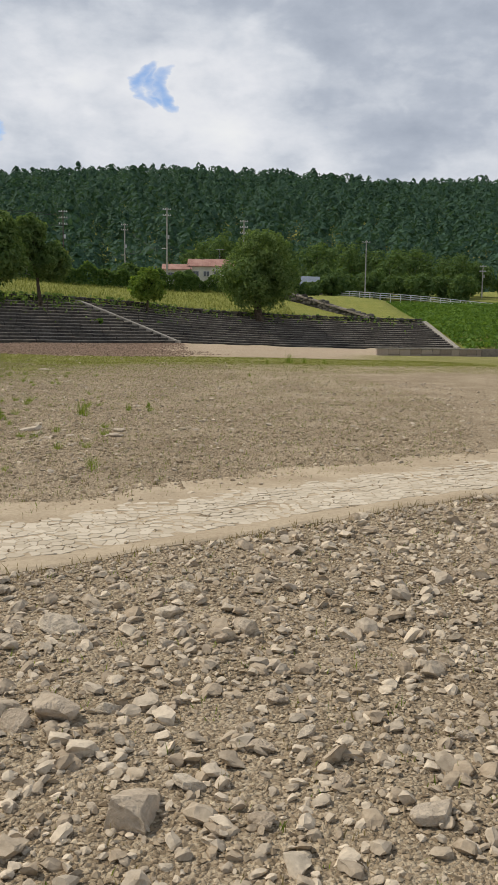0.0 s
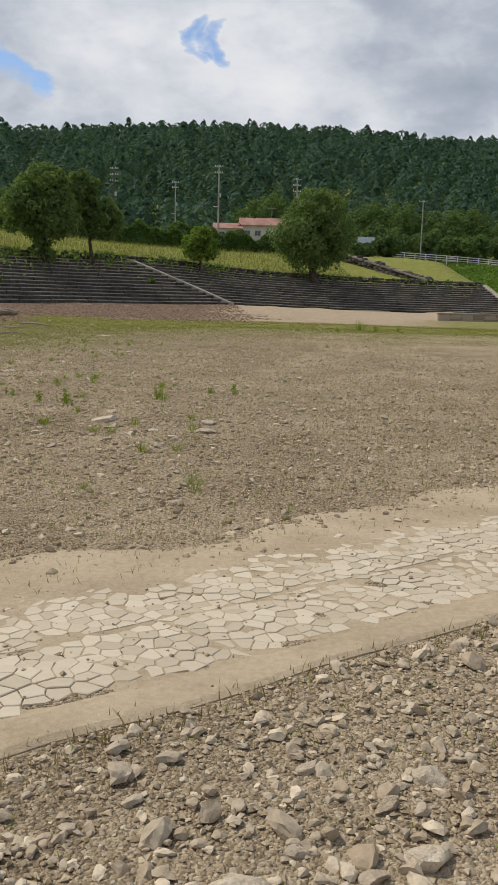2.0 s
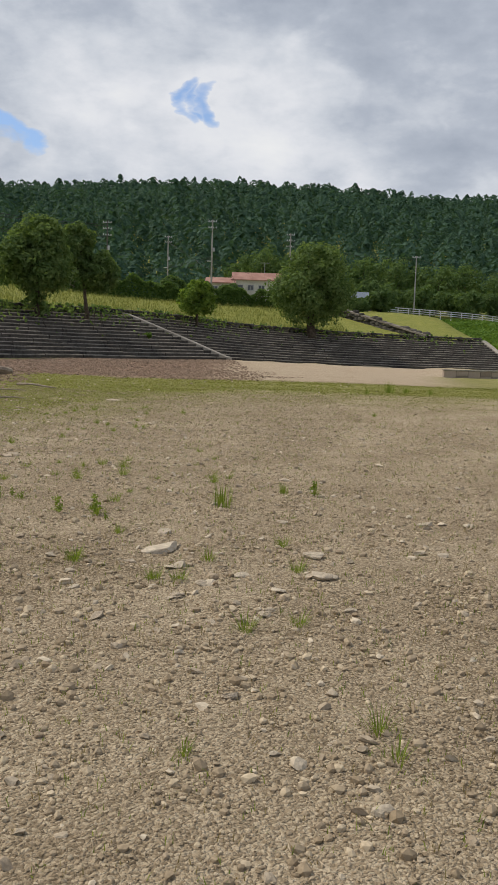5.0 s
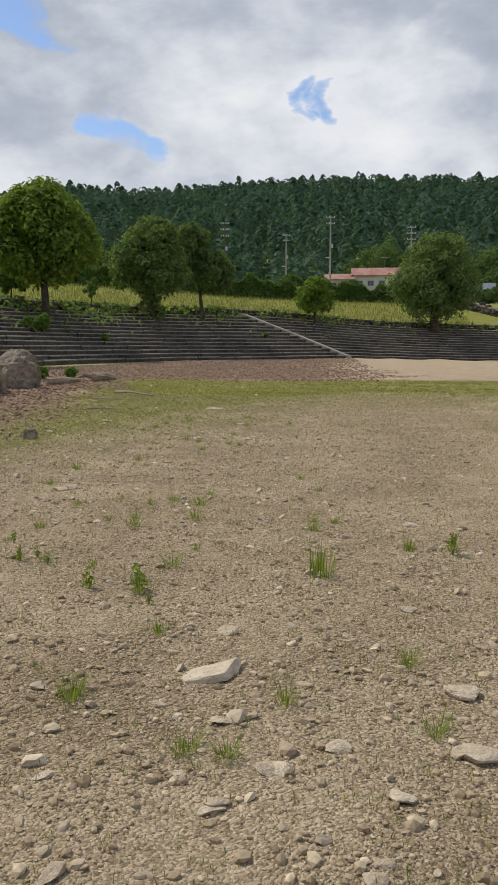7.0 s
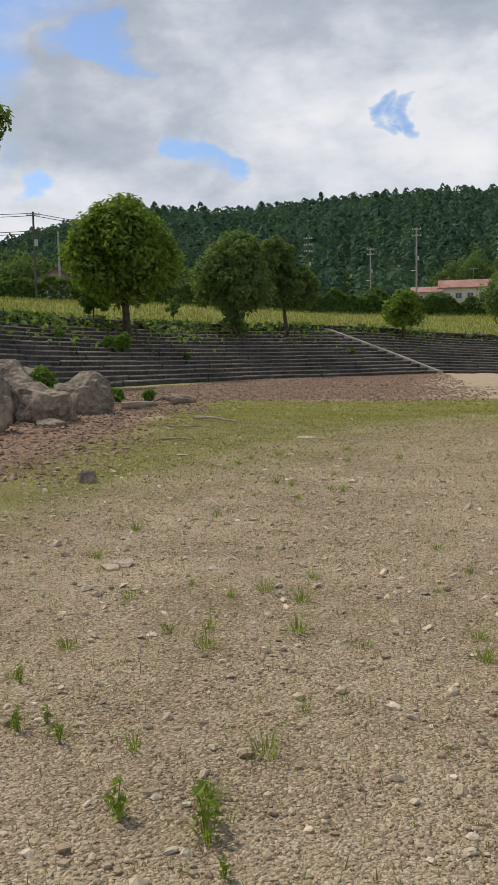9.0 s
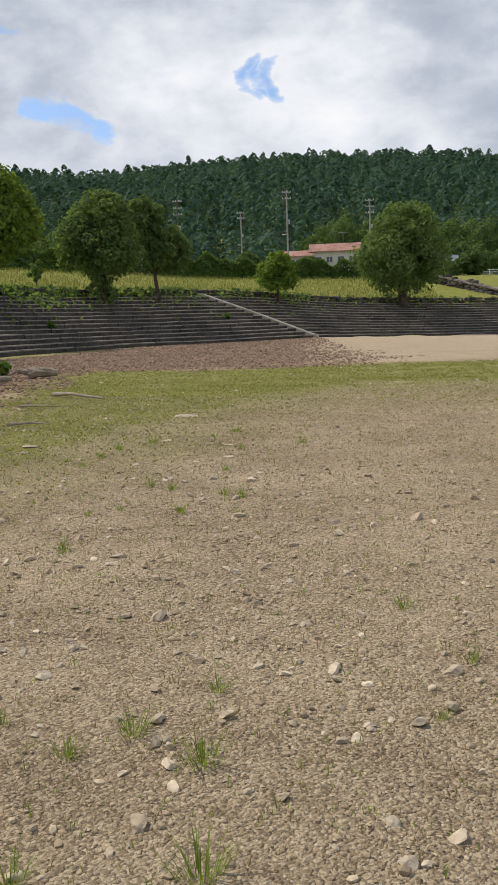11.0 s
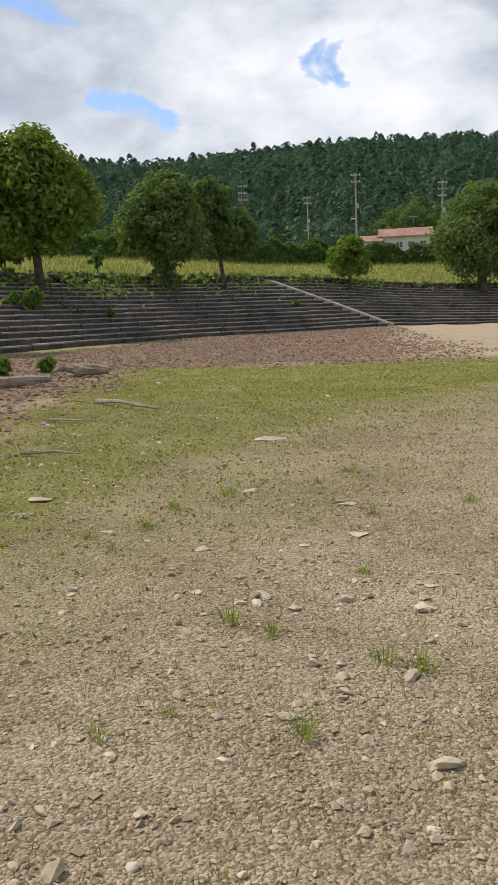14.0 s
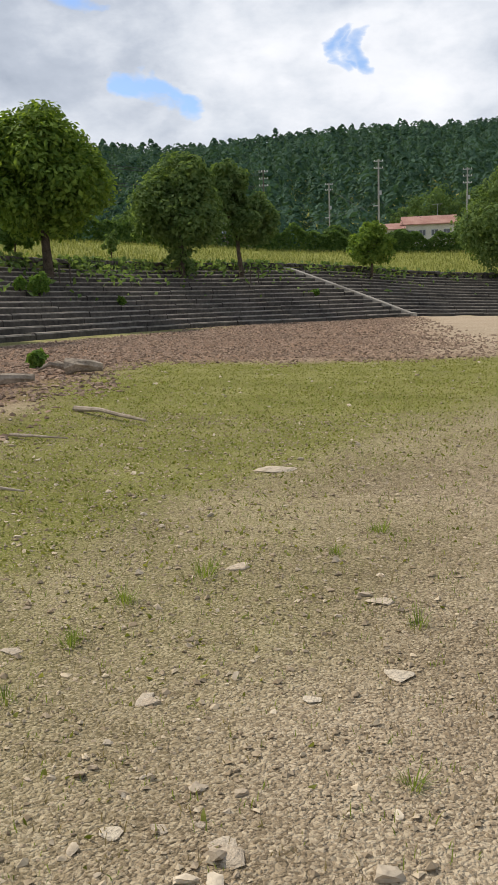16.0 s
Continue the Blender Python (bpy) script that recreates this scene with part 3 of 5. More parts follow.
# ---- trees ----
def broad_tree(name, base, height, crown_r, crown_lo, seed, label, mat=M_LEAF, n_leaf=9000, leaf=0.2, lean=(0, 0), group="", squash=1.0, lobes=26, skirt=False, trunk_r=None, crowns=None):
    """A tapered, limbed trunk and an uneven crown of leaf clumps with gaps between them."""
    r = np.random.RandomState(seed)
    root = tagged(new(name), label, "tree", group)
    root.location = base
    tr = trunk_r or height * 0.019
    bm = bmesh.new()
    top = Vector((lean[0], lean[1], height * 0.8))
    stem = [Vector((0, 0, -0.25))] + [top * u + Vector((r.uniform(-0.1, 0.1), r.uniform(-0.1, 0.1), 0)) * height * 0.1 for u in (0.12, 0.3, 0.5, 0.72, 1.0)]
    tube(bm, stem, [tr * q for q in (1.45, 1.0, 0.85, 0.66, 0.42, 0.12)], 9)
    czm = (crown_lo + height) / 2
    chh = (height - crown_lo) / 2
    blobs = []
    # each crown: its middle, half-width and half-height
    for cx, cz, cr, ch in crowns or [(lean[0] * 0.5, czm, crown_r, chh * squash)]:
        for i in range(lobes):
            zz = 1 - 2 * (i + 0.5) / lobes
            a = i * 2.39996 + r.uniform(-0.35, 0.35)
            rad = math.sqrt(max(0.0, 1 - zz * zz)) * r.uniform(0.62, 0.86)
            br = r.uniform(0.2, 0.34)
            blobs.append((np.array([cx + math.cos(a) * rad * cr, lean[1] * 0.5 + math.sin(a) * rad * cr, cz + zz * ch * r.uniform(0.7, 0.84)]), cr * br))
        blobs.append((np.array([cx, lean[1] * 0.5, cz]), min(cr, ch) * 0.62))
    if skirt:
        for i in range(6):
            blobs.append((np.array([r.uniform(-0.5, 0.5), r.uniform(-0.4, 0.4), 0.6 + i * 0.3]), 0.5))
    for c, br in blobs[:: max(1, len(blobs) // 11)]:
        u0 = r.uniform(0.35, 0.7)
        p0 = Vector(stem[3]) * (u0 / 0.5) if u0 < 0.5 else top * u0
        mid = (p0 + Vector(c)) / 2 + Vector((0, 0, height * 0.03))
        tube(bm, [p0, mid, Vector(c)], [tr * 0.4, tr * 0.25, tr * 0.07], 5)
    part("trunk", bm, M_BARK, root)
    w = np.array([b ** 2 for _, b in blobs])
    w /= w.sum()
    pick = r.choice(len(blobs), n_leaf, p=w)
    d = r.normal(size=(n_leaf, 3))
    d /= np.linalg.norm(d, axis=1)[:, None]
    d[:, 2] = np.where(r.uniform(size=n_leaf) < 0.25, np.abs(d[:, 2]), d[:, 2])
    cen = np.array([b[0] for b in blobs])[pick] + d * np.array([b[1] for b in blobs])[pick][:, None] * (r.uniform(0.3, 1.25, n_leaf) ** 0.55)[:, None]
    v, f = leaf_cards(cen, r.uniform(0.6, 1.25, n_leaf) * leaf, r, 0.6, d * 1.4)
    ob = new("crown", mesh_from("crown", v, f, mat))
    ob.parent = root
    return root


def on(x, y, z=None):
    return (x, y, gz(x, y) if z is None else z)


broad_tree("bank_tree", (-16.45, 60.1, 2.5), 8.2, 3.5, 2.0, 1, "full round green broadleaf tree rising from the upper steps", M_LEAF_B, 21000, 0.17, (0.2, 0), "trees on the bank", 1.0, 44, trunk_r=0.24, crowns=[(0.0, 4.6, 3.45, 2.6), (-0.3, 6.2, 2.3, 2.0)])
broad_tree("bank_tree", (-12.2, 72.1, 2.5), 7.6, 3.1, 1.8, 2, "dense broadleaf tree with shoots low on its trunk", M_LEAF, 17000, 0.16, (0.0, 0), "trees on the bank", 1.0, 32, True, trunk_r=0.2, crowns=[(-0.1, 4.0, 3.1, 2.2), (0.1, 5.8, 2.2, 1.75)])
broad_tree("bank_tree", (-9.25, 77.8, 2.5), 8.1, 2.2, 3.1, 3, "slender two-crowned broadleaf tree beside a denser one", M_LEAF, 11000, 0.16, (-0.6, 0.2), "trees on the bank", 1.0, 20, trunk_r=0.16, crowns=[(-1.1, 6.0, 1.75, 2.0), (0.85, 3.9, 1.95, 1.6)])
broad_tree("bank_tree", (-0.5, 89.2, 2.3), 4.5, 2.1, 1.1, 4, "small young broadleaf tree growing out of the steps", M_LEAF_B, 5500, 0.15, (0.1, 0), "trees on the bank", 0.95, 18, trunk_r=0.12, crowns=[(0.0, 2.5, 2.0, 1.35), (0.1, 3.6, 1.2, 0.9)])
broad_tree("bank_tree", (11.6, 98, 1.85), 10.0, 4.3, 1.5, 5, "wide old broadleaf tree with a short thick trunk", M_LEAF, 19000, 0.19, (-0.4, 0), "trees on the bank", 1.0, 40, trunk_r=0.42, crowns=[(-0.1, 4.4, 4.3, 2.9), (0.2, 7.3, 3.0, 2.5)])
broad_tree("bank_tree", (-22.5, 49.0, 3.3), 12.6, 3.6, 4.6, 6, "tall broadleaf tree high above the steps", M_LEAF_B, 9000, 0.21, (0.3, 0), "trees on the bank", 1.0, 24)
broad_tree("young_tree", on(-22.9, 72), 3.6, 1.5, 0.7, 7, "small dark young tree in the meadow", M_HEDGE, 2600, 0.17, (0, 0), "", 1.0, 10)
broad_tree("sapling", on(-19, 80), 2.6, 0.7, 0.6, 8, "thin sapling in the meadow grass", M_LEAF, 420, 0.14, (0.1, 0), "", 1.0, 7)
for i, (x, y, h, r_) in enumerate(((12.8, 205, 13.2, 6.0), (8, 212, 10, 4.5), (20, 198, 12, 5.0), (27, 206, 11.5, 5.2), (34, 196, 12.0, 6.0), (43, 204, 12.5, 6.5), (51, 198, 10.8, 6.0), (58, 206, 11.5, 6.5),
                                  (66, 198, 9.5, 5.5), (73, 206, 8.5, 5.0), (82, 204, 7, 4.5), (30, 166, 5.5, 3.0), (-28, 175, 5.5, 3.6), (-24, 128, 3.4, 3.6), (-6, 172, 4.5, 3.2), (-58, 140, 7.0, 5.5), (-66, 150, 9, 6), (-32, 150, 6, 4.5), (-42, 180, 9, 5), (-70, 190, 12, 7), (-50, 210, 11, 6), (5, 176, 3.5, 2.4), (21.5, 150, 3.6, 2.2), (29.5, 152, 3.6, 2.4), (25.2, 149, 1.9, 1.8), (45, 186, 6, 5), (36, 184, 6, 5), (54, 186, 5.5, 5), (63, 187, 5, 5))):
    broad_tree("roadside_tree", on(x, y), h, r_, h * 0.02, 60 + i, "spreading leafy tree beside the road above the bank", M_ROAD_TREE, 3000, 0.4, (0, 0), "roadside trees", 1.0, 20)

# ---- hedge, meadow, weedy bank ----
hr = np.random.RandomState(31)


def clothed(name, path, width, height, n, leaf, mat, label):
    """A clipped-looking but uneven hedge along a path."""
    P = smooth_line(path, 10)
    A = np.r_[0, np.cumsum(np.hypot(*np.diff(P[:, :2], axis=0).T))]
    s = hr.uniform(0, A[-1], n)
    x, y = np.interp(s, A, P[:, 0]), np.interp(s, A, P[:, 1])
    hh = height * (0.82 + 0.22 * np.sin(s * 0.9) * np.sin(s * 0.37 + 1) + 0.1 * np.sin(s * 2.3))
    o = hr.uniform(-0.5, 0.5, n) * width
    zz = hr.uniform(0, 1, n)
    face = hr.uniform(size=n)
    o = np.where(face < 0.45, -width / 2 * hr.uniform(0.8, 1.1, n), o)
    zz = np.where(face > 0.6, hr.uniform(0.88, 1.05, n), zz)
    x, y = x + 0.0 * o, y + o
    c = np.stack([x, y, ground_z(x, y) + zz * hh], 1)
    v, f = leaf_cards(c, hr.uniform(0.6, 1.2, n) * leaf, hr, 0.6, np.array([0, -0.5, 0.3]))
    ob = new(name, mesh_from(name, v, f, mat))
    return tagged(ob, label, "hedge")


clothed("hedge", [(-62, 92), (-40, 103), (-25, 112), (-13, 120), (-2, 126), (9, 131), (17, 135)], 2.6, 2.7, 30000, 0.24, M_HEDGE, "long dark green roadside hedge above the meadow")
n = 70000
s = hr.uniform(0, ARC[-1] - 2, n)
o = RUN + 0.5 + hr.uniform(0, 1, n) ** 1.2 * 36
X = np.interp(s, ARC, LINE[:, 0]) + np.interp(s, ARC, NRM[:, 0]) * o
Y = np.interp(s, ARC, LINE[:, 1]) + np.interp(s, ARC, NRM[:, 1]) * o
keep = ~((X > 17.5) & (Y > 106))
X, Y = X[keep], Y[keep]
v, f = blades(np.stack([X, Y, ground_z(X, Y) - 0.03], 1), hr.uniform(0.15, 0.5, len(X)), hr.uniform(0.03, 0.07, len(X)), hr, 0.6)
stuff("meadow_grass", v, f, M_GRASS, "tall yellow-green meadow grass on the bank", "grass")

n = 60000
X = hr.uniform(26, 82, n)
Y = hr.uniform(76, 172, n)
d, zf, H, past = bank(X, Y)
keep = (past > 1.0) & (d > 0.5) & (d < 72)
X, Y = X[keep], Y[keep]
hh = np.maximum(0.05, 0.5 + 0.45 * bumps(X, Y, 7, 14) + 0.3 * bumps(X, Y, 2.6, 15))
c = np.stack([X, Y, ground_z(X, Y) + hr.uniform(0, 1, len(X)) ** 0.5 * hh], 1)
v, f = leaf_cards(c, hr.uniform(0.2, 0.42, len(X)), hr, 0.9)
stuff("bank_weeds", v, f, M_WEED, "thick bright green weeds over the bank", "weeds")

# weeds rooted along the crown of the steps and in their joints
n = 26000
s = hr.uniform(0, ARC[-1], n)
clump = 0.5 + 0.5 * np.sin(s * 0.8 + 1.3) * np.sin(s * 0.31) + 0.3 * np.sin(s * 2.9)
dens = np.clip(clump, 0, 1) * np.clip(1.25 - s / (ARC[-1] * 0.72), 0.12, 1)
keep = hr.uniform(size=n) < dens
s = s[keep]
o = RUN + 0.35 - hr.exponential(0.9, len(s)) * np.where(hr.uniform(size=len(s)) < 0.45, 1.0, 0.25)
o = np.clip(o, RUN - 4.2, RUN + 0.6)
X = np.interp(s, ARC, LINE[:, 0]) + np.interp(s, ARC, NRM[:, 0]) * o
Y = np.interp(s, ARC, LINE[:, 1]) + np.interp(s, ARC, NRM[:, 1]) * o
Z = np.interp(s, ARC, LINE[:, 2]) + np.interp(s, ARC, LINE[:, 3]) * np.clip((np.floor(o / (RUN / N_STEPS)) + 1) / N_STEPS, 0, 1.1)
v, f = leaf_cards(np.stack([X, Y, Z + hr.uniform(0.0, 0.45, len(s))], 1), hr.uniform(0.11, 0.24, len(s)), hr, 0.7)
stuff("step_weeds", v, f, M_LEAF, "creepers and weeds hanging over the top steps", "weeds")


def bush(x, y, z, r_, n, seed, label, mat=M_WEED, leaf=0.11):
    q = np.random.RandomState(seed)
    root = tagged(new("bush"), label, "bush")
    root.location = (x, y, z)
    bm = bmesh.new()
    for i in range(6):
        a = i * 1.05
        tube(bm, [(0, 0, -0.05), (math.cos(a) * r_ * 0.3, math.sin(a) * r_ * 0.3, r_ * 0.6), (math.cos(a) * r_ * 0.7, math.sin(a) * r_ * 0.7, r_ * 1.1)], [0.025, 0.018, 0.006], 5)
    part("stems", bm, M_BARK, root)
    d = q.normal(size=(n, 3))
    d /= np.linalg.norm(d, axis=1)[:, None]
    lump = 0.75 + 0.25 * np.sin(d[:, 0] * 5 + seed) * np.sin(d[:, 2] * 6)
    c = d * (r_ * lump * q.uniform(0.3, 1, n) ** 0.4)[:, None] + np.array([0, 0, r_ * 0.85])
    c[:, 2] = np.maximum(c[:, 2], 0.02)
    v, f = leaf_cards(c, q.uniform(0.6, 1.2, n) * leaf, q, 0.5, d * 0.6)
    ob = new("foliage", mesh_from("foliage", v, f, mat))
    ob.parent = root
    return root


def step_z(x, y):
    d, zf, H, _ = bank(np.array([float(x)]), np.array([float(y)]))
    return float(zf[0] + H[0] * min(1, (math.floor(d[0] / (RUN / N_STEPS)) + 1) / N_STEPS))


bush(-15.2, 55.5, step_z(-15.2, 55.5), 0.62, 900, 3, "round bright green bush rooted in the steps")
bush(-15.9, 55.0, step_z(-15.9, 55.0), 0.35, 350, 4, "small green bush rooted in the steps")
for i, (x, y, q) in enumerate(((-19.5, 54, 0.4), (-21.5, 52, 0.35), (-17.8, 53, 0.3), (-12.9, 60.5, 0.25), (-4.4, 80.5, 0.3), (-24, 50, 0.4))):
    bush(x, y, step_z(x, y), q, 260, 10 + i, "low green weed clump rooted in the steps")

# ---- stone retaining wall and white fence above the weedy bank ----
def wall_run(name, a, b, thick, label, mat):
    """A sloping rubble wall between two ends given as x, y, foot, top."""
    q = np.random.RandomState(77)
    ob = tagged(new(name), label, "wall", "", "structure")
    bm = bmesh.new()
    A, B = np.array(a, float), np.array(b, float)
    L = np.hypot(*(B - A)[:2])
    ang = math.atan2(B[1] - A[1], B[0] - A[0])
    rot = Matrix.Rotation(ang, 3, "Z")
    n = int(L / 0.75)
    for i in range(n):
        u = (i + 0.5) / n
        c = A + (B - A) * u
        z = c[2] - 0.4
        while z < c[3]:
            h = q.uniform(0.38, 0.62)
            g = bmesh.ops.create_icosphere(bm, subdivisions=1, radius=0.5)
            for v in g["verts"]:
                w = Vector([math.copysign(min(abs(v.co[k]) * 1.5, 0.5), v.co[k]) for k in range(3)])
                w = Vector((w.x * 0.86, w.y * thick, w.z * h * 1.1)) + Vector(q.uniform(-0.05, 0.05, 3))
                v.co = rot @ w + Vector((c[0] + (0.2 if int(z * 9) % 2 else -0.2) * math.cos(ang), c[1], z + h / 2))
            z += h
    part("rubble", bm, mat, ob)
    bm = bmesh.new()
    nn = Vector((-math.sin(ang), math.cos(ang), 0)) * thick * 0.6
    vs = [bm.verts.new(Vector((p[0], p[1], p[3] + dz)) + s_ * nn) for p in (A, B) for s_, dz in ((-1, 0), (-1, 0.2), (1, 0.2), (1, 0))]
    for i in range(4):
        bm.faces.new((vs[i], vs[(i + 1) % 4], vs[4 + (i + 1) % 4], vs[4 + i]))
    bm.faces.new(vs[:4][::-1])
    bm.faces.new(vs[4:])
    part("coping", bm, M_CONC, ob)
    return ob


wall_run("retaining_wall", (18.4, 126, 4.4, 5.9), (27.5, 107.5, 1.5, 2.0), 0.7, "dark stone retaining wall sloping down beside the meadow", M_WALL)
wall_run("road_wall", (12, 130, 4.6, 5.6), (18.6, 126.2, 4.4, 5.9), 0.7, "dark stone wall below the hedge", M_WALL)

FENCE = [(29.9, 168, 7.0), (40, 168, 6.6), (50, 168, 6.05), (58, 168.5, 5.4), (66, 169, 4.75), (78, 170, 3.9)]


def fence(path):
    root = tagged(new("fence"), "white painted steel road fence with two rails", "fence")
    P = smooth_line(path, 8)
    A = np.r_[0, np.cumsum(np.hypot(*np.diff(P[:, :2], axis=0).T))]
    at = lambda s: tuple(np.interp(s, A, P[:, k]) for k in range(3))
    post = None
    for i in range(int(A[-1] / 2.0) + 1):
        x, y, z = at(i * 2.0)
        if post is None:
            bm = bmesh.new()
            box(bm, (-0.07, -0.07, -1.2), (0.07, 0.07, 1.18), 0.015)
            post = part("post", bm, M_WHITE, root)
            post.location = (x, y, z)
        else:
            o = new("post", post.data)
            o.parent, o.location = root, (x, y, z)
    for h in (0.35, 0.72, 1.12):
        bm = bmesh.new()
        tube(bm, [(p[0], p[1] - 0.08, p[2] + h) for p in P], [0.075] * len(P), 6)
        part("rail", bm, M_WHITE, root)
    return root


fence(FENCE)


# ---- poles and wires ----
def utility_pole(x, y, z, top, label, mat=M_POLE, arms=2, r=0.17, lamp=False, box_on=True, arm_len=1.6):
    root = tagged(new("utility_pole"), label, "pole", "utility poles")
    root.location = (x, y, z)
    h = top - z
    bm = bmesh.new()
    tube(bm, [(0, 0, -0.6), (0, 0, h * 0.5), (0, 0, h)], [r, r * 0.85, r * 0.68], 10)
    part("shaft", bm, mat, root)
    for i in range(arms):
        bm = bmesh.new()
        zz = h - 0.35 - i * 1.1
        box(bm, (-arm_len / 2, -0.05, zz - 0.05), (arm_len / 2, 0.05, zz + 0.05), 0.01)
        arm = part("crossarm", bm, M_STEEL, root)
        for k in (-0.42, -0.15, 0.15, 0.42):
            b2 = bmesh.new()
            tube(b2, [(k * arm_len, 0, zz + 0.04), (k * arm_len, 0, zz + 0.2), (k * arm_len, 0, zz + 0.26)], [0.05, 0.06, 0.03], 7)
            part("insulator", b2, M_WHITE, arm)
    if box_on:
        bm = bmesh.new()
        tube(bm, [(0.28, -0.1, h * 0.62), (0.28, -0.1, h * 0.62 + 0.7)], [0.2, 0.2], 10)
        part("transformer", bm, M_STEEL, root)
    if lamp:
        bm = bmesh.new()
        box(bm, (-0.95, -0.08, h * 0.5), (-0.1, 0.08, h * 0.5 + 0.12), 0.03)
        part("street_lamp", bm, M_WHITE, root, "white street lamp head on a short arm")
    return root


POLES = [(-8.5, 205, 23.7), (1.15, 169, 22.8), (16.1, 175, 21.6), (39.8, 172, 17.9), (73.4, 200, 15.6), (-39.7, 100, 17.0), (-43.1, 115, 17.0), (-22.5, 165, 24.5)]
utility_pole(-8.5, 205, gz(-8.5, 205), 23.7, "grey concrete utility pole with one crossarm", M_POLE, 2, lamp=True)
utility_pole(1.15, 169, gz(1.15, 169), 22.8, "tall grey concrete utility pole with two crossarms", M_POLE, 2, 0.19, True)
utility_pole(16.1, 175, gz(16.1, 175), 21.6, "utility pole with crossarms and a transformer behind a tree", M_POLE, 3)
utility_pole(39.8, 172, gz(39.8, 172), 17.9, "slim grey utility pole beside the road fence", M_POLE, 1, 0.13, box_on=False)
utility_pole(73.4, 200, gz(73.4, 200), 15.6, "grey utility pole with crossarms by the road", M_POLE, 2, 0.15)
utility_pole(-39.7, 100, gz(-39.7, 100), 17.0, "dark wooden utility pole with cables and a transformer", M_DARKPOLE, 1, 0.15)
utility_pole(-43.1, 115, gz(-43.1, 115), 17.0, "plain grey concrete pole near a gabled house", M_POLE, 0, 0.16, box_on=False)
utility_pole(-17.5, 165, gz(-17.5, 165), 21.5, "far utility pole with crossarms above a tree", M_DARKPOLE, 3, 0.14)


def cable(a, b, sag, label, r=0.022):
    bm = bmesh.new()
    pts_ = []
    for i in range(15):
        u = i / 14
        p = Vector(a).lerp(Vector(b), u)
        p.z -= sag * 4 * u * (1 - u)
        pts_.append(p)
    tube(bm, pts_, [r] * 15, 5)
    me = bpy.data.meshes.new("cable")
    bm.to_mesh(me)
    bm.free()
    me.materials.append(M_CABLE)
    return tagged(new("cable", me), label, "cable", "overhead cables")


LB = "thin black overhead cable strung between poles"
for a, b, sg in (((-8.5, 205, 16.9), (1.15, 169, 15.8), 0.3), ((-8.5, 205, 17.3), (1.15, 169, 16.1), 0.25), ((-8.5, 205, 16.9), (-60, 235, 14.0), 2.2), ((-8.5, 205, 16.6), (-60, 232, 13.0), 2.6), ((-8.5, 205, 22.3), (4, 188, 13.5), 0.1),
                 ((1.15, 169, 15.8), (6.0, 186, 13.2), 0.2), ((1.15, 169, 16.1), (9.0, 186, 14.5), 0.2), ((1.15, 169, 21.6), (6, 180, 12), 0.1), ((16.1, 175, 20), (39.8, 172, 17.2), 0.8), ((39.8, 172, 17.4), (73.4, 200, 15), 1.0)):
    cable(a, b, sg, LB)
for dz, sg in ((-0.15, 0.5), (-0.4, 0.55), (-2.0, 0.6), (-2.25, 0.65)):
    cable((-39.7, 100, 17.0 + dz), (-62, 92, 17.6 + dz), sg, LB, 0.035)
    cable((-39.7, 100, 17.0 + dz), (-17.5, 165, 21.0 + dz), sg * 2, LB, 0.035)


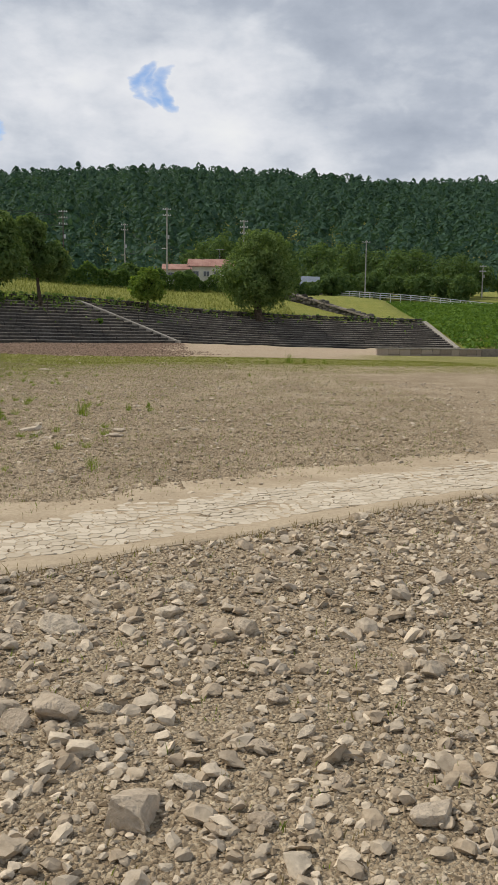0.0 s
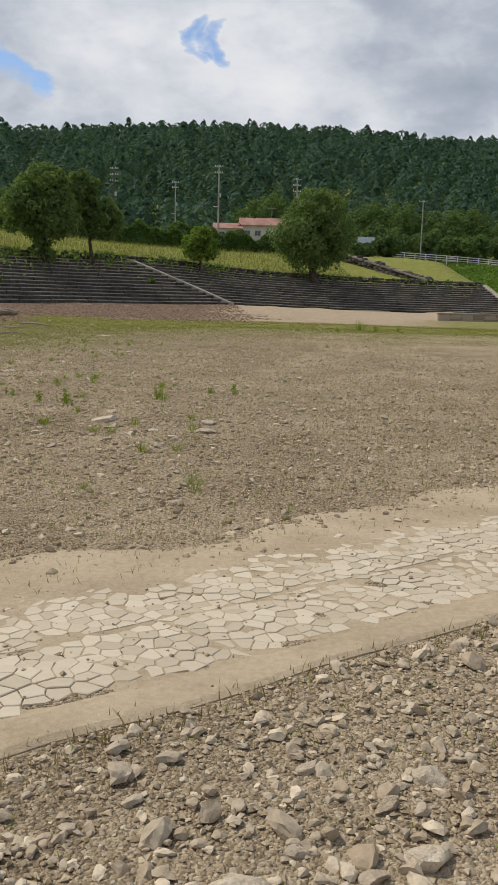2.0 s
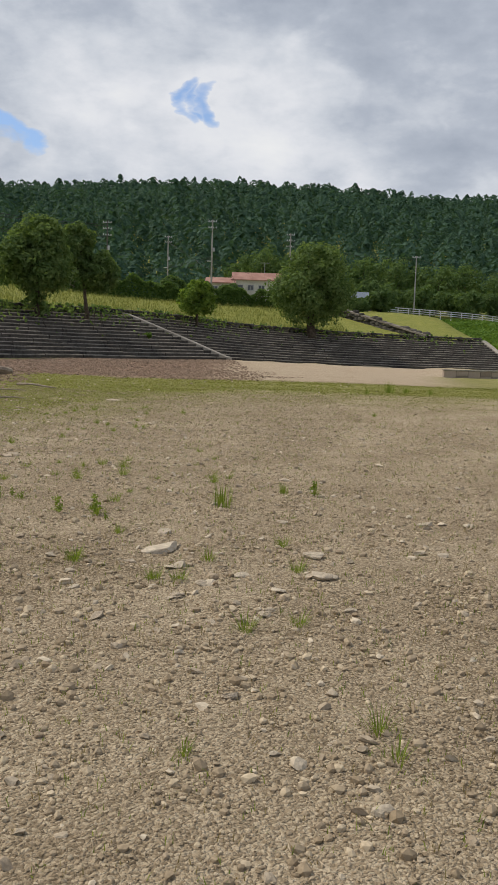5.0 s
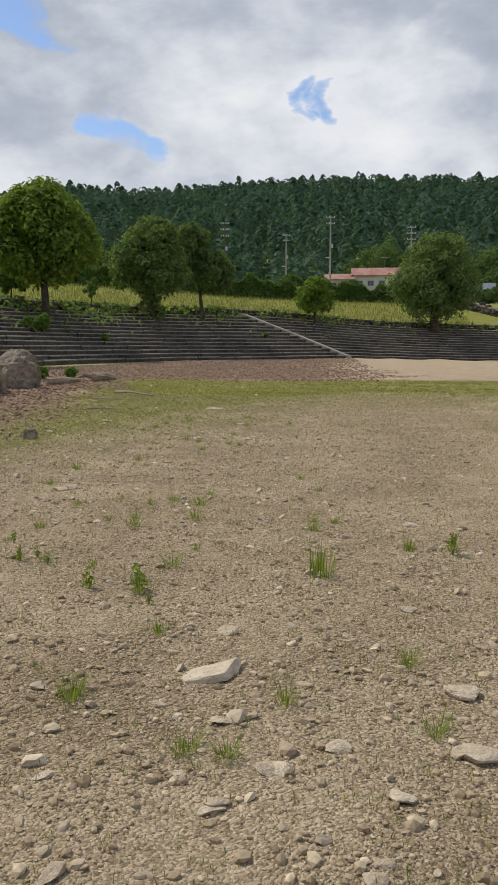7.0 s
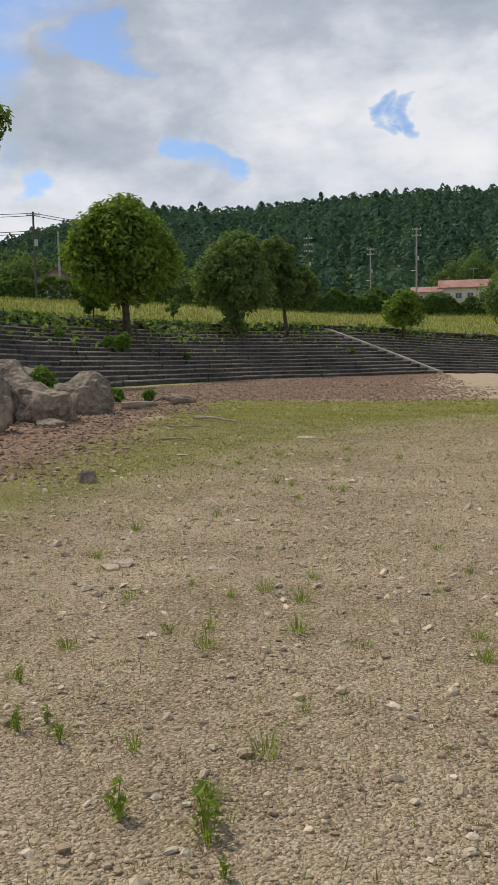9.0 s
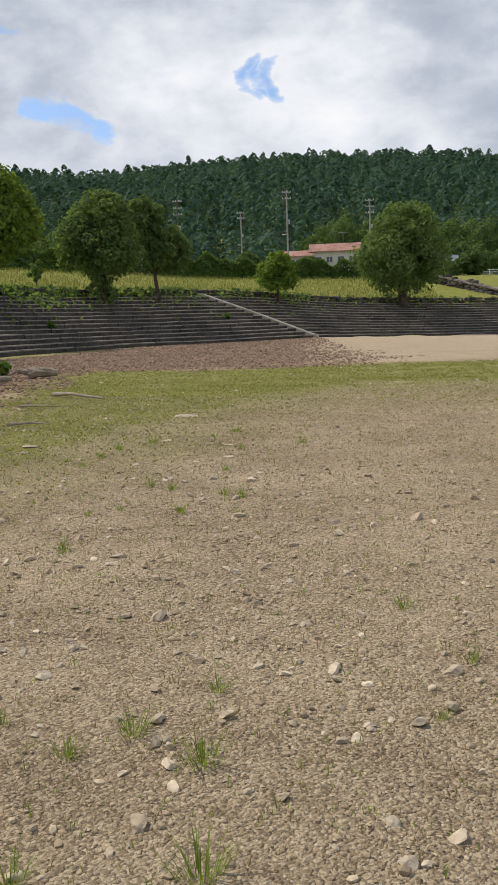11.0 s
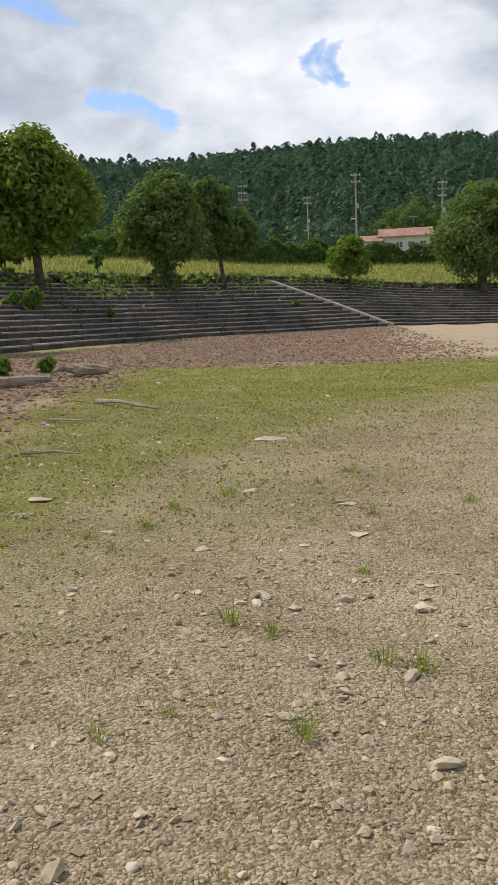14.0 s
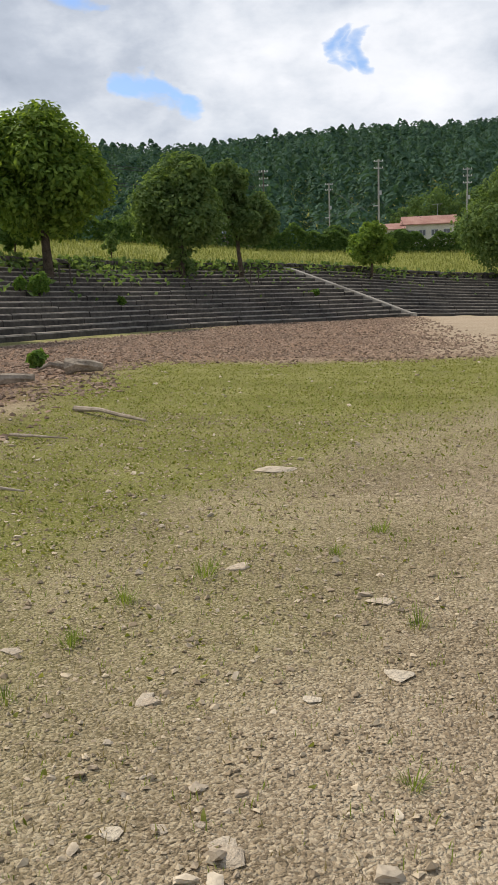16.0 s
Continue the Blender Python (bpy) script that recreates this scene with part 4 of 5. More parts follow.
# ---- houses ----
def house(name, x, y, z, w, dpt, h, roof_h, turn, wall, roof, label, windows=3, gable_front=False, rear=False):
    root = tagged(new(name), label, "house")
    root.location, root.rotation_euler = (x, y, z), (0, 0, radians(turn))
    bm = bmesh.new()
    if gable_front:
        pr = [(-w / 2, 0), (w / 2, 0), (w / 2, h), (0, h + roof_h), (-w / 2, h)]
        rings = [[bm.verts.new((px, yy, pz - (0.6 if pz == 0 else 0))) for px, pz in pr] for yy in (-dpt / 2, dpt / 2)]
    else:
        pr = [(-dpt / 2, 0), (dpt / 2, 0), (dpt / 2, h), (0, h + roof_h), (-dpt / 2, h)]
        rings = [[bm.verts.new((xx, py, pz - (0.6 if pz == 0 else 0))) for py, pz in pr] for xx in (-w / 2, w / 2)]
    for i in range(5):
        bm.faces.new((rings[0][i], rings[0][(i + 1) % 5], rings[1][(i + 1) % 5], rings[1][i]))
    bm.faces.new(rings[0][::-1])
    bm.faces.new(rings[1])
    bmesh.ops.recalc_face_normals(bm, faces=bm.faces)
    part("wall", bm, wall, root)
    for side in (-1, 1):
        bm = bmesh.new()
        span = (w if gable_front else dpt) / 2 + 0.5
        ln = (dpt if gable_front else w) / 2 + 0.5
        drop = roof_h / ((w if gable_front else dpt) / 2) * 0.5
        vs = []
        for t_ in (0.03, 0.2):
            for a, b in ((0, h + roof_h), (side * span, h - drop)):
                for l in (-ln, ln):
                    p = (a, l, b + t_) if gable_front else (l, a, b + t_)
                    vs.append(bm.verts.new(p))
        for q in ((0, 1, 3, 2), (4, 6, 7, 5), (0, 4, 5, 1), (2, 3, 7, 6), (0, 2, 6, 4), (1, 5, 7, 3)):
            bm.faces.new([vs[i] for i in q])
        bmesh.ops.recalc_face_normals(bm, faces=bm.faces)
        rf = part("roof", bm, roof, root)
        # standing seams
        for k in range(int(2 * ln / 0.9)):
            b2 = bmesh.new()
            l = -ln + 0.45 + k * 0.9
            p0, p1 = Vector((0, l, h + roof_h + 0.21)), Vector((side * span, l, h - drop + 0.21))
            if not gable_front:
                p0, p1 = Vector((l, 0, p0.z)), Vector((l, side * span, p1.z))
            tube(b2, [p0, p1], [0.035, 0.035], 4)
            part("seam", b2, roof, rf)
    for k in range(windows):
        wx = -w / 2 + w * (k + 0.6) / (windows + 0.2)
        win = new("window")
        win.parent, win.location = root, (wx, -dpt / 2, h * 0.52)
        bm = bmesh.new()
        for lo, hi in (((-0.62, -0.07, -0.55), (-0.54, 0.02, 0.55)), ((0.54, -0.07, -0.55), (0.62, 0.02, 0.55)), ((-0.54, -0.07, -0.55), (0.54, 0.02, -0.47)), ((-0.54, -0.07, 0.47), (0.54, 0.02, 0.55)), ((-0.03, -0.06, -0.47), (0.03, 0.02, 0.47))):
            box(bm, lo, hi)
        part("frame", bm, M_STEEL, win)
        bm = bmesh.new()
        box(bm, (-0.54, -0.03, -0.47), (0.54, -0.012, 0.47))
        part("pane", bm, M_PANE, win)
    return root


hz = 10.0
house("house", 10.6, 189, hz, 9.2, 7.5, 3.3, 1.5, -4, M_PLASTER, M_REDROOF, "pale walled house with a faded red metal roof", 4)
house("annex", 3.2, 187, hz, 5.2, 5.5, 2.5, 1.0, -2, M_PLASTER, M_REDROOF, "low annex with a faded red roof beside the house", 2)
house("house", 25.5, 158, gz(25.5, 158), 5.4, 5, 1.7, 1.3, 12, M_CONC, M_GREYROOF, "small house with a blue-grey roof among trees", 2)
house("house", -48.3, 126, gz(-48.3, 126), 5.4, 6, 3.1, 1.7, 25, M_BRICKWALL, M_BROWNROOF, "mauve walled house with a brown gabled roof", 2, True)
house("house", -20.5, 150, gz(-20.5, 150), 6.0, 6, 2.8, 1.4, 0, M_BRICKWALL, M_GREYROOF, "grey roofed house half hidden by trees", 2)
aer = tagged(new("roof_aerial"), "grey television aerial on a mast above the roof", "aerial")
aer.location = (12.2, 189, hz + 4.7)
bm = bmesh.new()
tube(bm, [(0, 0, -0.1), (0, 0, 2.4)], [0.04, 0.035], 6)
part("mast", bm, M_STEEL, aer)
bm = bmesh.new()
box(bm, (-0.9, -0.03, 2.3), (0.9, 0.03, 2.38))
for k in range(7):
    box(bm, (-0.85 + k * 0.28, -0.4, 2.32), (-0.82 + k * 0.28, 0.4, 2.36))
part("antenna", bm, M_STEEL, aer)


# ---- block wall out on the lake bed ----
bw = tagged(new("block_wall"), "low wall of rough granite blocks on the lake bed", "wall")
brng = np.random.RandomState(8)


def rough_block(w, h, dpt, seed):
    q = np.random.RandomState(seed)
    bm = bmesh.new()
    box(bm, (-w / 2 + 0.012, -dpt / 2, -h / 2 + 0.012), (w / 2 - 0.012, dpt / 2, h / 2 - 0.012), 0.03)
    for v in bm.verts:
        v.co += Vector(q.uniform(-0.012, 0.012, 3))
    return bm


WX0, WY, WZ0 = 18.8, 72.0, -1.45
xw = WX0
while xw < 27.4:
    w = brng.uniform(0.55, 1.0)
    rows = [0.4, 0.42] if brng.uniform() < 0.75 else [0.82]
    zz = WZ0 + 0.08
    for h in rows:
        b = part("block", rough_block(w, h, 0.6, brng.randint(999)), M_BLOCK, bw)
        b.location = (xw + w / 2, WY + brng.uniform(-0.03, 0.03), zz + h / 2)
        zz += h
    xw += w
bm = bmesh.new()
box(bm, (WX0 - 0.05, WY - 0.36, -0.55), (27.6, WY + 0.36, -0.46), 0.02)
part("capstone", bm, M_COPING, bw)
bm = bmesh.new()
box(bm, (WX0 + 0.05, WY - 0.24, WZ0 - 0.1), (27.5, WY + 0.24, -0.56))
part("core", bm, M_CONC, bw)
qw = tagged(new("quay_wall"), "smooth stained concrete wall joining the block wall", "wall")
bm = bmesh.new()
box(bm, (27.62, WY - 0.45, WZ0 - 0.4), (60, WY + 0.3, -0.46), 0.03)
part("wall", bm, M_CONC, qw)

# ---- crazy-paved path across the lake bed ----
def edge_y(x):
    return 4.05 + 0.66 * x - 0.008 * x * x


path = tagged(new("paved_path"), "crazy-paved path with sandy joints and a concrete edge", "path", "", "structure")
prng = np.random.RandomState(12)
UD = np.array([0.84, 0.543])
VD = np.array([-0.543, 0.84])


def path_point(u, v):
    """u along the path, v across it from its concrete edge."""
    x = u * 0.838
    return x + VD[0] * v, edge_y(x) + VD[1] * v


def gzs(xs, ys):
    xs, ys = np.asarray(xs, float), np.asarray(ys, float)
    return ground_z(xs, ys) + 0.012 * (bumps(xs, ys, 0.5, 5) + bumps(xs, ys, 0.9, 6))


def clip(poly, mid, nrm):
    """The part of a convex polygon on the near side of a line."""
    out = []
    for k in range(len(poly)):
        a, b = poly[k], poly[(k + 1) % len(poly)]
        da, db = (a - mid) @ nrm, (b - mid) @ nrm
        if da <= 0:
            out.append(a)
        if (da < 0) != (db < 0):
            out.append(a + (b - a) * (da / (da - db)))
    return out


# irregular stones that fit one another: each seed keeps what lies nearest to it
GAP_U, GAP_V = 0.082, 0.072
seeds = {}
for col in range(-62, 202):
    for row in range(-1, 17):
        seeds[(col, row)] = np.array([(col + 0.5 * (row % 2)) * GAP_U, 0.27 + row * GAP_V]) + prng.uniform(-0.029, 0.029, 2)
cells = []
for (col, row), p in seeds.items():
    if not 0 <= row < 16 or not -58 <= col < 198:
        continue
    v_mid = p[1]
    if (v_mid > 0.98 and prng.uniform() < (v_mid - 0.98) * 3.0) or prng.uniform() < 0.03:
        continue
    poly = [p + np.array(q) * 0.15 for q in ((-1, -1), (1, -1), (1, 1), (-1, 1))]
    for dc in (-2, -1, 0, 1, 2):
        for dr in (-2, -1, 0, 1, 2):
            o = seeds.get((col + dc, row + dr))
            if o is None or (dc, dr) == (0, 0) or len(poly) < 3:
                continue
            n_ = (o - p) / np.linalg.norm(o - p)
            poly = clip(poly, (p + o) / 2 - n_ * 0.0022, n_)
    # straight joints between the cast panels, across and along the path
    k = math.floor((p[0] + 0.3 * p[1]) / 0.98)
    for nrm_, edge in ((np.array([0.958, 0.287]), (k + 1) * 0.98), (np.array([-0.958, -0.287]), -k * 0.98)):
        if len(poly) >= 3:
            poly = clip(poly, nrm_ * (edge * 0.958 - 0.004), nrm_)
    side = 1.0 if p[1] > 0.7 else -1.0
    if len(poly) >= 3:
        poly = clip(poly, np.array([0.0, 0.7 + side * 0.005]), np.array([0.0, -side]))
    if len(poly) >= 3:
        cells.append(np.array(poly))
pv, pf, near = [], [], []
outlines = [np.array([path_point(*p) for p in c]) for c in cells]
middles = np.array([w.mean(0) for w in outlines])
heights = gzs(middles[:, 0], middles[:, 1]) + 0.0048 + prng.uniform(-0.0009, 0.0009, len(middles))
for w, m, zc in zip(outlines, middles, heights):
    zc = float(zc)
    if 0.55 < m[0] < 2.1 and len(near) < 300:
        near.append((w - m, (m[0], m[1], zc)))
        continue
    base = len(pv)
    inner = m + (w - m) * 0.93
    pv += [(x, y, zc - 0.03) for x, y in w] + [(x, y, zc - 0.0025) for x, y in w] + [(x, y, zc) for x, y in inner]
    n_ = len(w)
    for k in range(n_):
        q = (k + 1) % n_
        pf.append((base + k, base + q, base + n_ + q, base + n_ + k))
        pf.append((base + n_ + k, base + n_ + q, base + 2 * n_ + q, base + 2 * n_ + k))
    pf.append(tuple(base + 2 * n_ + k for k in range(n_)))
far_pave = stuff("paving", pv, pf, M_PLATE_J, "pale irregular paving stones", "paving", parent=path)
del far_pave["category"]
for w, loc in near:
    n_ = len(w)
    rim = [(k, (k + 1) % n_) for k in range(n_)]
    me = mesh_from("paving_stone", [(x, y, -0.03) for x, y in w] + [(x, y, -0.0025) for x, y in w] + [(x, y, 0) for x, y in w * 0.93],
                   [(a, b, n_ + b, n_ + a) for a, b in rim] + [(n_ + a, n_ + b, 2 * n_ + b, 2 * n_ + a) for a, b in rim] + [tuple(range(2 * n_, 3 * n_))], M_PLATE)
    ob = new("paving_stone", me)
    ob.parent, ob.location = path, loc
# concrete edge strip and the sandy bed under the stones
bm = bmesh.new()
rows_ = []
us = np.arange(-5.5, 17.5, 0.25)
sec = [[path_point(u, v + 0.01 * math.sin(u * 3.1)) for v in (-0.02, -0.01, 0.02, 0.16, 0.20, 0.21)] for u in us]
secz = gzs(np.array(sec)[:, :, 0], np.array(sec)[:, :, 1])
for i, u in enumerate(us):
    ring = []
    for k, (v, dz) in enumerate(((-0.02, -0.1), (-0.01, 0.004), (0.02, 0.014), (0.16, 0.013), (0.20, 0.006), (0.21, -0.08))):
        ring.append(bm.verts.new((*sec[i][k], float(secz[i, k]) + dz)))
    rows_.append(ring)
for a, b in zip(rows_, rows_[1:]):
    for i in range(5):
        bm.faces.new((a[i], b[i], b[i + 1], a[i + 1]))
part("edging", bm, M_KERB, path)
bm = bmesh.new()
rows_ = []
bed = np.linspace(0.18, 1.7, 31)
us = np.arange(-5.5, 17.5, 0.08)
UU, VV = np.meshgrid(us, bed, indexing="ij")
ragged = VV + (0.12 * np.sin(UU * 1.7) + 0.07 * np.sin(UU * 4.3)) * smoothstep(1.1, 1.65, VV)
BX, BY = path_point(UU, ragged)
drift = 0.0019 + 0.0036 * bumps(BX, BY, 0.55, 51) + 0.002 * bumps(BX, BY, 0.22, 52) + 0.007 * smoothstep(0.95, 1.35, VV)
BZ = gzs(BX, BY) + drift - 0.03 * np.maximum(0, VV - 1.4)
rows_ = [[bm.verts.new((BX[i, k], BY[i, k], BZ[i, k])) for k in range(len(bed))] for i in range(len(us))]
for a, b in zip(rows_, rows_[1:]):
    for i in range(len(bed) - 1):
        bm.faces.new((a[i], b[i], b[i + 1], a[i + 1]))
part("sand_bed", bm, M_KERB, path, smooth=True)


# ---- stones ----
def rock_shape(seed, sub, flat=0.6, rough=0.22):
    """An angular, broken stone of unit half-width: a subdivided ball cut by random planes."""
    q = np.random.RandomState(seed)
    bm = bmesh.new()
    bmesh.ops.create_icosphere(bm, subdivisions=sub, radius=1.0)
    V = np.array([v.co[:] for v in bm.verts])
    for _ in range(13):
        nrm = q.normal(size=3)
        nrm /= np.linalg.norm(nrm)
        cut = q.uniform(0.3, 0.75)
        dd = V @ nrm
        V = V - np.outer(np.maximum(0, dd - cut) * 0.92, nrm)
    V *= 1 + rough * 0.35 * q.normal(size=(len(V), 1)) * (0.5 if sub > 2 else 0.6)
    V *= np.array([1, q.uniform(0.65, 0.95), flat * q.uniform(0.8, 1.15)])
    F_ = np.array([[v.index for v in f.verts] for f in bm.faces])
    bm.free()
    return V, F_


SHAPES2 = [rock_shape(100 + i, 2, 0.6, 0.42) for i in range(10)]
SHAPES3 = [rock_shape(200 + i, 3, 0.62, 0.13) for i in range(8)]


def chip_shape(seed):
    """A small angular chip: a crooked octahedron."""
    q = np.random.RandomState(seed)
    V = np.array([(1, 0, 0), (0, 1, 0), (-1, 0, 0), (0, -1, 0), (0, 0, 1), (0, 0, -1)], float)
    V = V + q.uniform(-0.38, 0.38, (6, 3))
    V[:, 2] *= q.uniform(0.5, 0.8)
    return V, np.array([(0, 1, 4), (1, 2, 4), (2, 3, 4), (3, 0, 4), (1, 0, 5), (2, 1, 5), (3, 2, 5), (0, 3, 5)])


SHAPES1 = [chip_shape(300 + i) for i in range(20)]


def grain_shape(seed):
    """A lumpy, blunt pebble of twenty faces."""
    q = np.random.RandomState(seed)
    bm = bmesh.new()
    bmesh.ops.create_icosphere(bm, subdivisions=1, radius=1.0)
    V = np.array([v.co[:] for v in bm.verts]) * q.uniform(0.72, 1.15, (len(bm.verts), 1))
    V *= np.array([1, q.uniform(0.6, 0.95), q.uniform(0.5, 0.85)])
    F_ = np.array([[v.index for v in f.verts] for f in bm.faces])
    bm.free()
    return V, F_


GRAINS = [grain_shape(340 + i) for i in range(16)]


def pebbles(name, xs, ys, sizes, shapes, mat, label, seed, sink=0.25):
    q = np.random.RandomState(seed)
    zs = gzs(xs, ys)
    pick = q.randint(0, len(shapes), len(xs))
    vs, fs, off = [], [], 0
    for k, (V, F_) in enumerate(shapes):
        m = np.where(pick == k)[0]
        if not len(m):
            continue
        a = q.uniform(0, 6.283, len(m))
        tilt = q.normal(0, 0.25, len(m))
        s_ = sizes[m]
        x, y, z = V[:, 0][None], V[:, 1][None], V[:, 2][None]
        z2 = z + x * tilt[:, None] * 0.6
        X_ = (x * np.cos(a)[:, None] - y * np.sin(a)[:, None]) * s_[:, None] + xs[m][:, None]
        Y_ = (x * np.sin(a)[:, None] + y * np.cos(a)[:, None]) * s_[:, None] + ys[m][:, None]
        Z_ = z2 * s_[:, None] + (zs[m] + s_ * sink)[:, None]
        vs.append(np.stack([X_, Y_, Z_], -1).reshape(-1, 3))
        fs.append((F_[None] + (np.arange(len(m)) * len(V))[:, None, None] + off).reshape(-1, 3))
        off += len(m) * len(V)
    return stuff(name, np.concatenate(vs), np.concatenate(fs), mat, label, "stones")


def on_path(xs, ys):
    ey = edge_y(xs)
    v = (ys - ey) * 0.84
    return (v > -0.03) & (v < 1.2)


def scatter(n, x0, x1, y0, y1, seed):
    q = np.random.RandomState(seed)
    return q.uniform(x0, x1, n), q.uniform(y0, y1, n), q


# where the larger stones (x, y, half-width) and tufts (x, y) lie
STONES_SHORE = [(1.47, 3.1, 0.108), (1.76, 2.5, 0.12), (1.92, 2.63, 0.059), (2.08, 2.44, 0.047), (2.34, 2.61, 0.038), (1.65, 3.12, 0.049), (2.11,
    2.83, 0.058), (1.43, 3.93, 0.098), (2.2, 3.16, 0.05), (2.28, 2.91, 0.042), (2.55, 2.42, 0.081), (2.75, 2.84, 0.038), (1.38, 3.0, 0.076), (1.39,
    3.89, 0.114), (1.69, 4.0, 0.051), (1.92, 4.39, 0.072), (1.83, 4.06, 0.078), (1.79, 4.27, 0.046), (1.12, 3.9, 0.05), (1.89, 3.86, 0.049), (2.16,
    3.81, 0.089), (1.22, 3.9, 0.066), (1.21, 3.74, 0.054), (1.53, 4.08, 0.043), (2.05, 3.71, 0.043), (1.84, 3.68, 0.046), (1.61, 4.47, 0.049)]
STONES_MIDDLE = [(0.31, 10.39, 0.06), (0.02, 10.51, 0.05), (0.55, 9.36, 0.04), (0.92, 9.87, 0.06), (1.23, 10.73, 0.1), (1.32, 9.54, 0.05), (0.11, 8.96, 0.05), (0.28, 9.22, 0.035), (1.34, 13.94, 0.096), (2.3, 11.81, 0.086), (0.54, 10.03, 0.076), (1.21, 10.17, 0.11), (0.84, 9.44, 0.047), (0.33, 9.78, 0.058),
    (-0.23, 9.92, 0.045), (0.62, 8.4, 0.062), (0.99, 7.97, 0.028), (0.25, 10.88, 0.178), (0.51, 10.03, 0.076), (0.34, 9.82, 0.057), (1.12, 11.83,
    0.062), (1.17, 10.19, 0.085), (-0.04, 9.41, 0.061), (0.22, 11.4, 0.085), (0.22, 9.97, 0.035), (0.59, 10.76, 0.049), (0.86, 9.51, 0.039), (0.76,
    10.19, 0.064), (-1.78, 15.36, 0.111), (-1.8, 15.21, 0.11), (-1.11, 17.05, 0.063), (-0.33, 13.45, 0.034), (-0.15, 13.47, 0.034)]
STONES_LATE = [(-2.24, 20.84, 0.06), (-1.11, 16.89, 0.057), (-0.35, 19.76, 0.045), (-0.58, 16.98, 0.036), (-0.43, 17.35, 0.023), (-0.29, 17.14, 0.028), (-0.06, 16.76,
    0.03), (-1.59, 20.49, 0.06), (-1.45, 18.44, 0.027), (-0.36, 19.8, 0.051), (-3.04, 21.73, 0.12), (-1.56, 24.62, 0.195), (-1.44, 21.98, 0.078),
    (-1.17, 19.64, 0.049), (-0.94, 18.37, 0.069), (-1.57, 20.46, 0.064), (-0.72, 21.48, 0.08), (-0.69, 20.73, 0.078), (-1.0, 20.51, 0.047), (-1.15,
    19.61, 0.072), (-1.36, 19.71, 0.038), (-1.49, 19.67, 0.05), (-1.24, 19.73, 0.025), (-1.46, 21.99, 0.083)]
TUFTS_A = [(-0.33, 10.6), (1.0, 9.31), (0.45, 7.9), (1.17, 8.06), (1.58, 13.44), (0.22, 10.16), (0.36, 10.11), (3.79, 21.86), (1.19, 7.84), (-0.43,
    12.29), (1.07, 11.07), (-0.33, 10.56), (0.19, 10.12), (0.36, 10.1), (-0.12, 11.33), (1.05, 10.98), (-0.42, 12.25), (-0.79, 12.61), (1.55, 13.17),
    (-0.82, 14.0)]
TUFTS_B = [(-0.39, 14.61), (-0.34, 14.01), (-2.0, 15.51), (-1.46, 13.61), (-1.49, 17.23), (0.09, 21.55), (1.1, 10.35), (0.72, 9.23), (0.54, 10.58), (0.59, 14.09), (0.76, 14.01), (-0.84, 14.68), (-1.14, 14.91), (-0.65, 14.83), (-0.38, 15.18), (-0.76, 13.71), (-1.44, 14.55), (-2.04, 16.55), (0.62, 15.39), (0.44,
    16.05), (0.6, 13.72), (-0.37, 12.04), (-0.7, 12.16), (-1.02, 13.95), (-0.18, 13.01), (0.03, 13.85), (-1.3, 12.69), (-1.12, 12.66), (0.41, 14.89),
    (-0.28, 12.61), (-1.57, 13.21)]
TUFTS_C = [(-0.46, 18.76), (-1.35, 18.37), (-1.25, 19.26), (-0.66, 19.98), (-0.76, 22.77), (-0.96, 22.29), (-2.03, 20.99), (-2.32, 20.69), (-0.6,
    18.85), (-1.06, 19.12), (-1.55, 18.2), (-0.88, 18.23), (-2.02, 20.92), (-1.62, 21.85), (-0.71, 22.76), (-0.97, 22.34), (-0.66, 19.97), (-1.93,
    21.44), (-0.58, 21.22), (-2.09, 20.41)]

kinds = {}


def loose_stone(x, y, r_, seed, group, label, flat=1.0):
    q = np.random.RandomState(seed)
    V, F_ = SHAPES3[seed % len(SHAPES3)]
    if seed % len(SHAPES3) not in kinds:
        kinds[seed % len(SHAPES3)] = mesh_from("stone", V, F_, M_STONE_OB)
    ob = new("stone", kinds[seed % len(SHAPES3)])
    ob.location = (x, y, float(gzs([x], [y])[0]) + r_ * 0.16 * flat)
    ob.rotation_euler = (q.uniform(-0.15, 0.15) * flat, q.uniform(-0.15, 0.15) * flat, q.uniform(-0.7, 0.7) + (math.pi if q.uniform() < 0.5 else 0))
    ob.scale = (r_ * 1.1, r_ * 1.1, r_ * flat)
    return tagged(ob, label, "stone", group)


for i, (x, y, r_) in enumerate(STONES_SHORE):
    loose_stone(x, y, r_ * 1.05, i * 7 + 1, "large stones on the shore", "large angular pale stone among the shore rubble")
for i, (x, y, r_) in enumerate(STONES_MIDDLE):
    loose_stone(x, y, r_, i * 5 + 2, "flat stones on the lake bed", "flat pale stone half sunk in gravel", 0.6)
for i, (x, y, r_) in enumerate(STONES_LATE):
    loose_stone(x, y, r_, i * 3 + 3, "flat stones on the lake bed", "thin flat stone lying flush in fine gravel", 0.3)

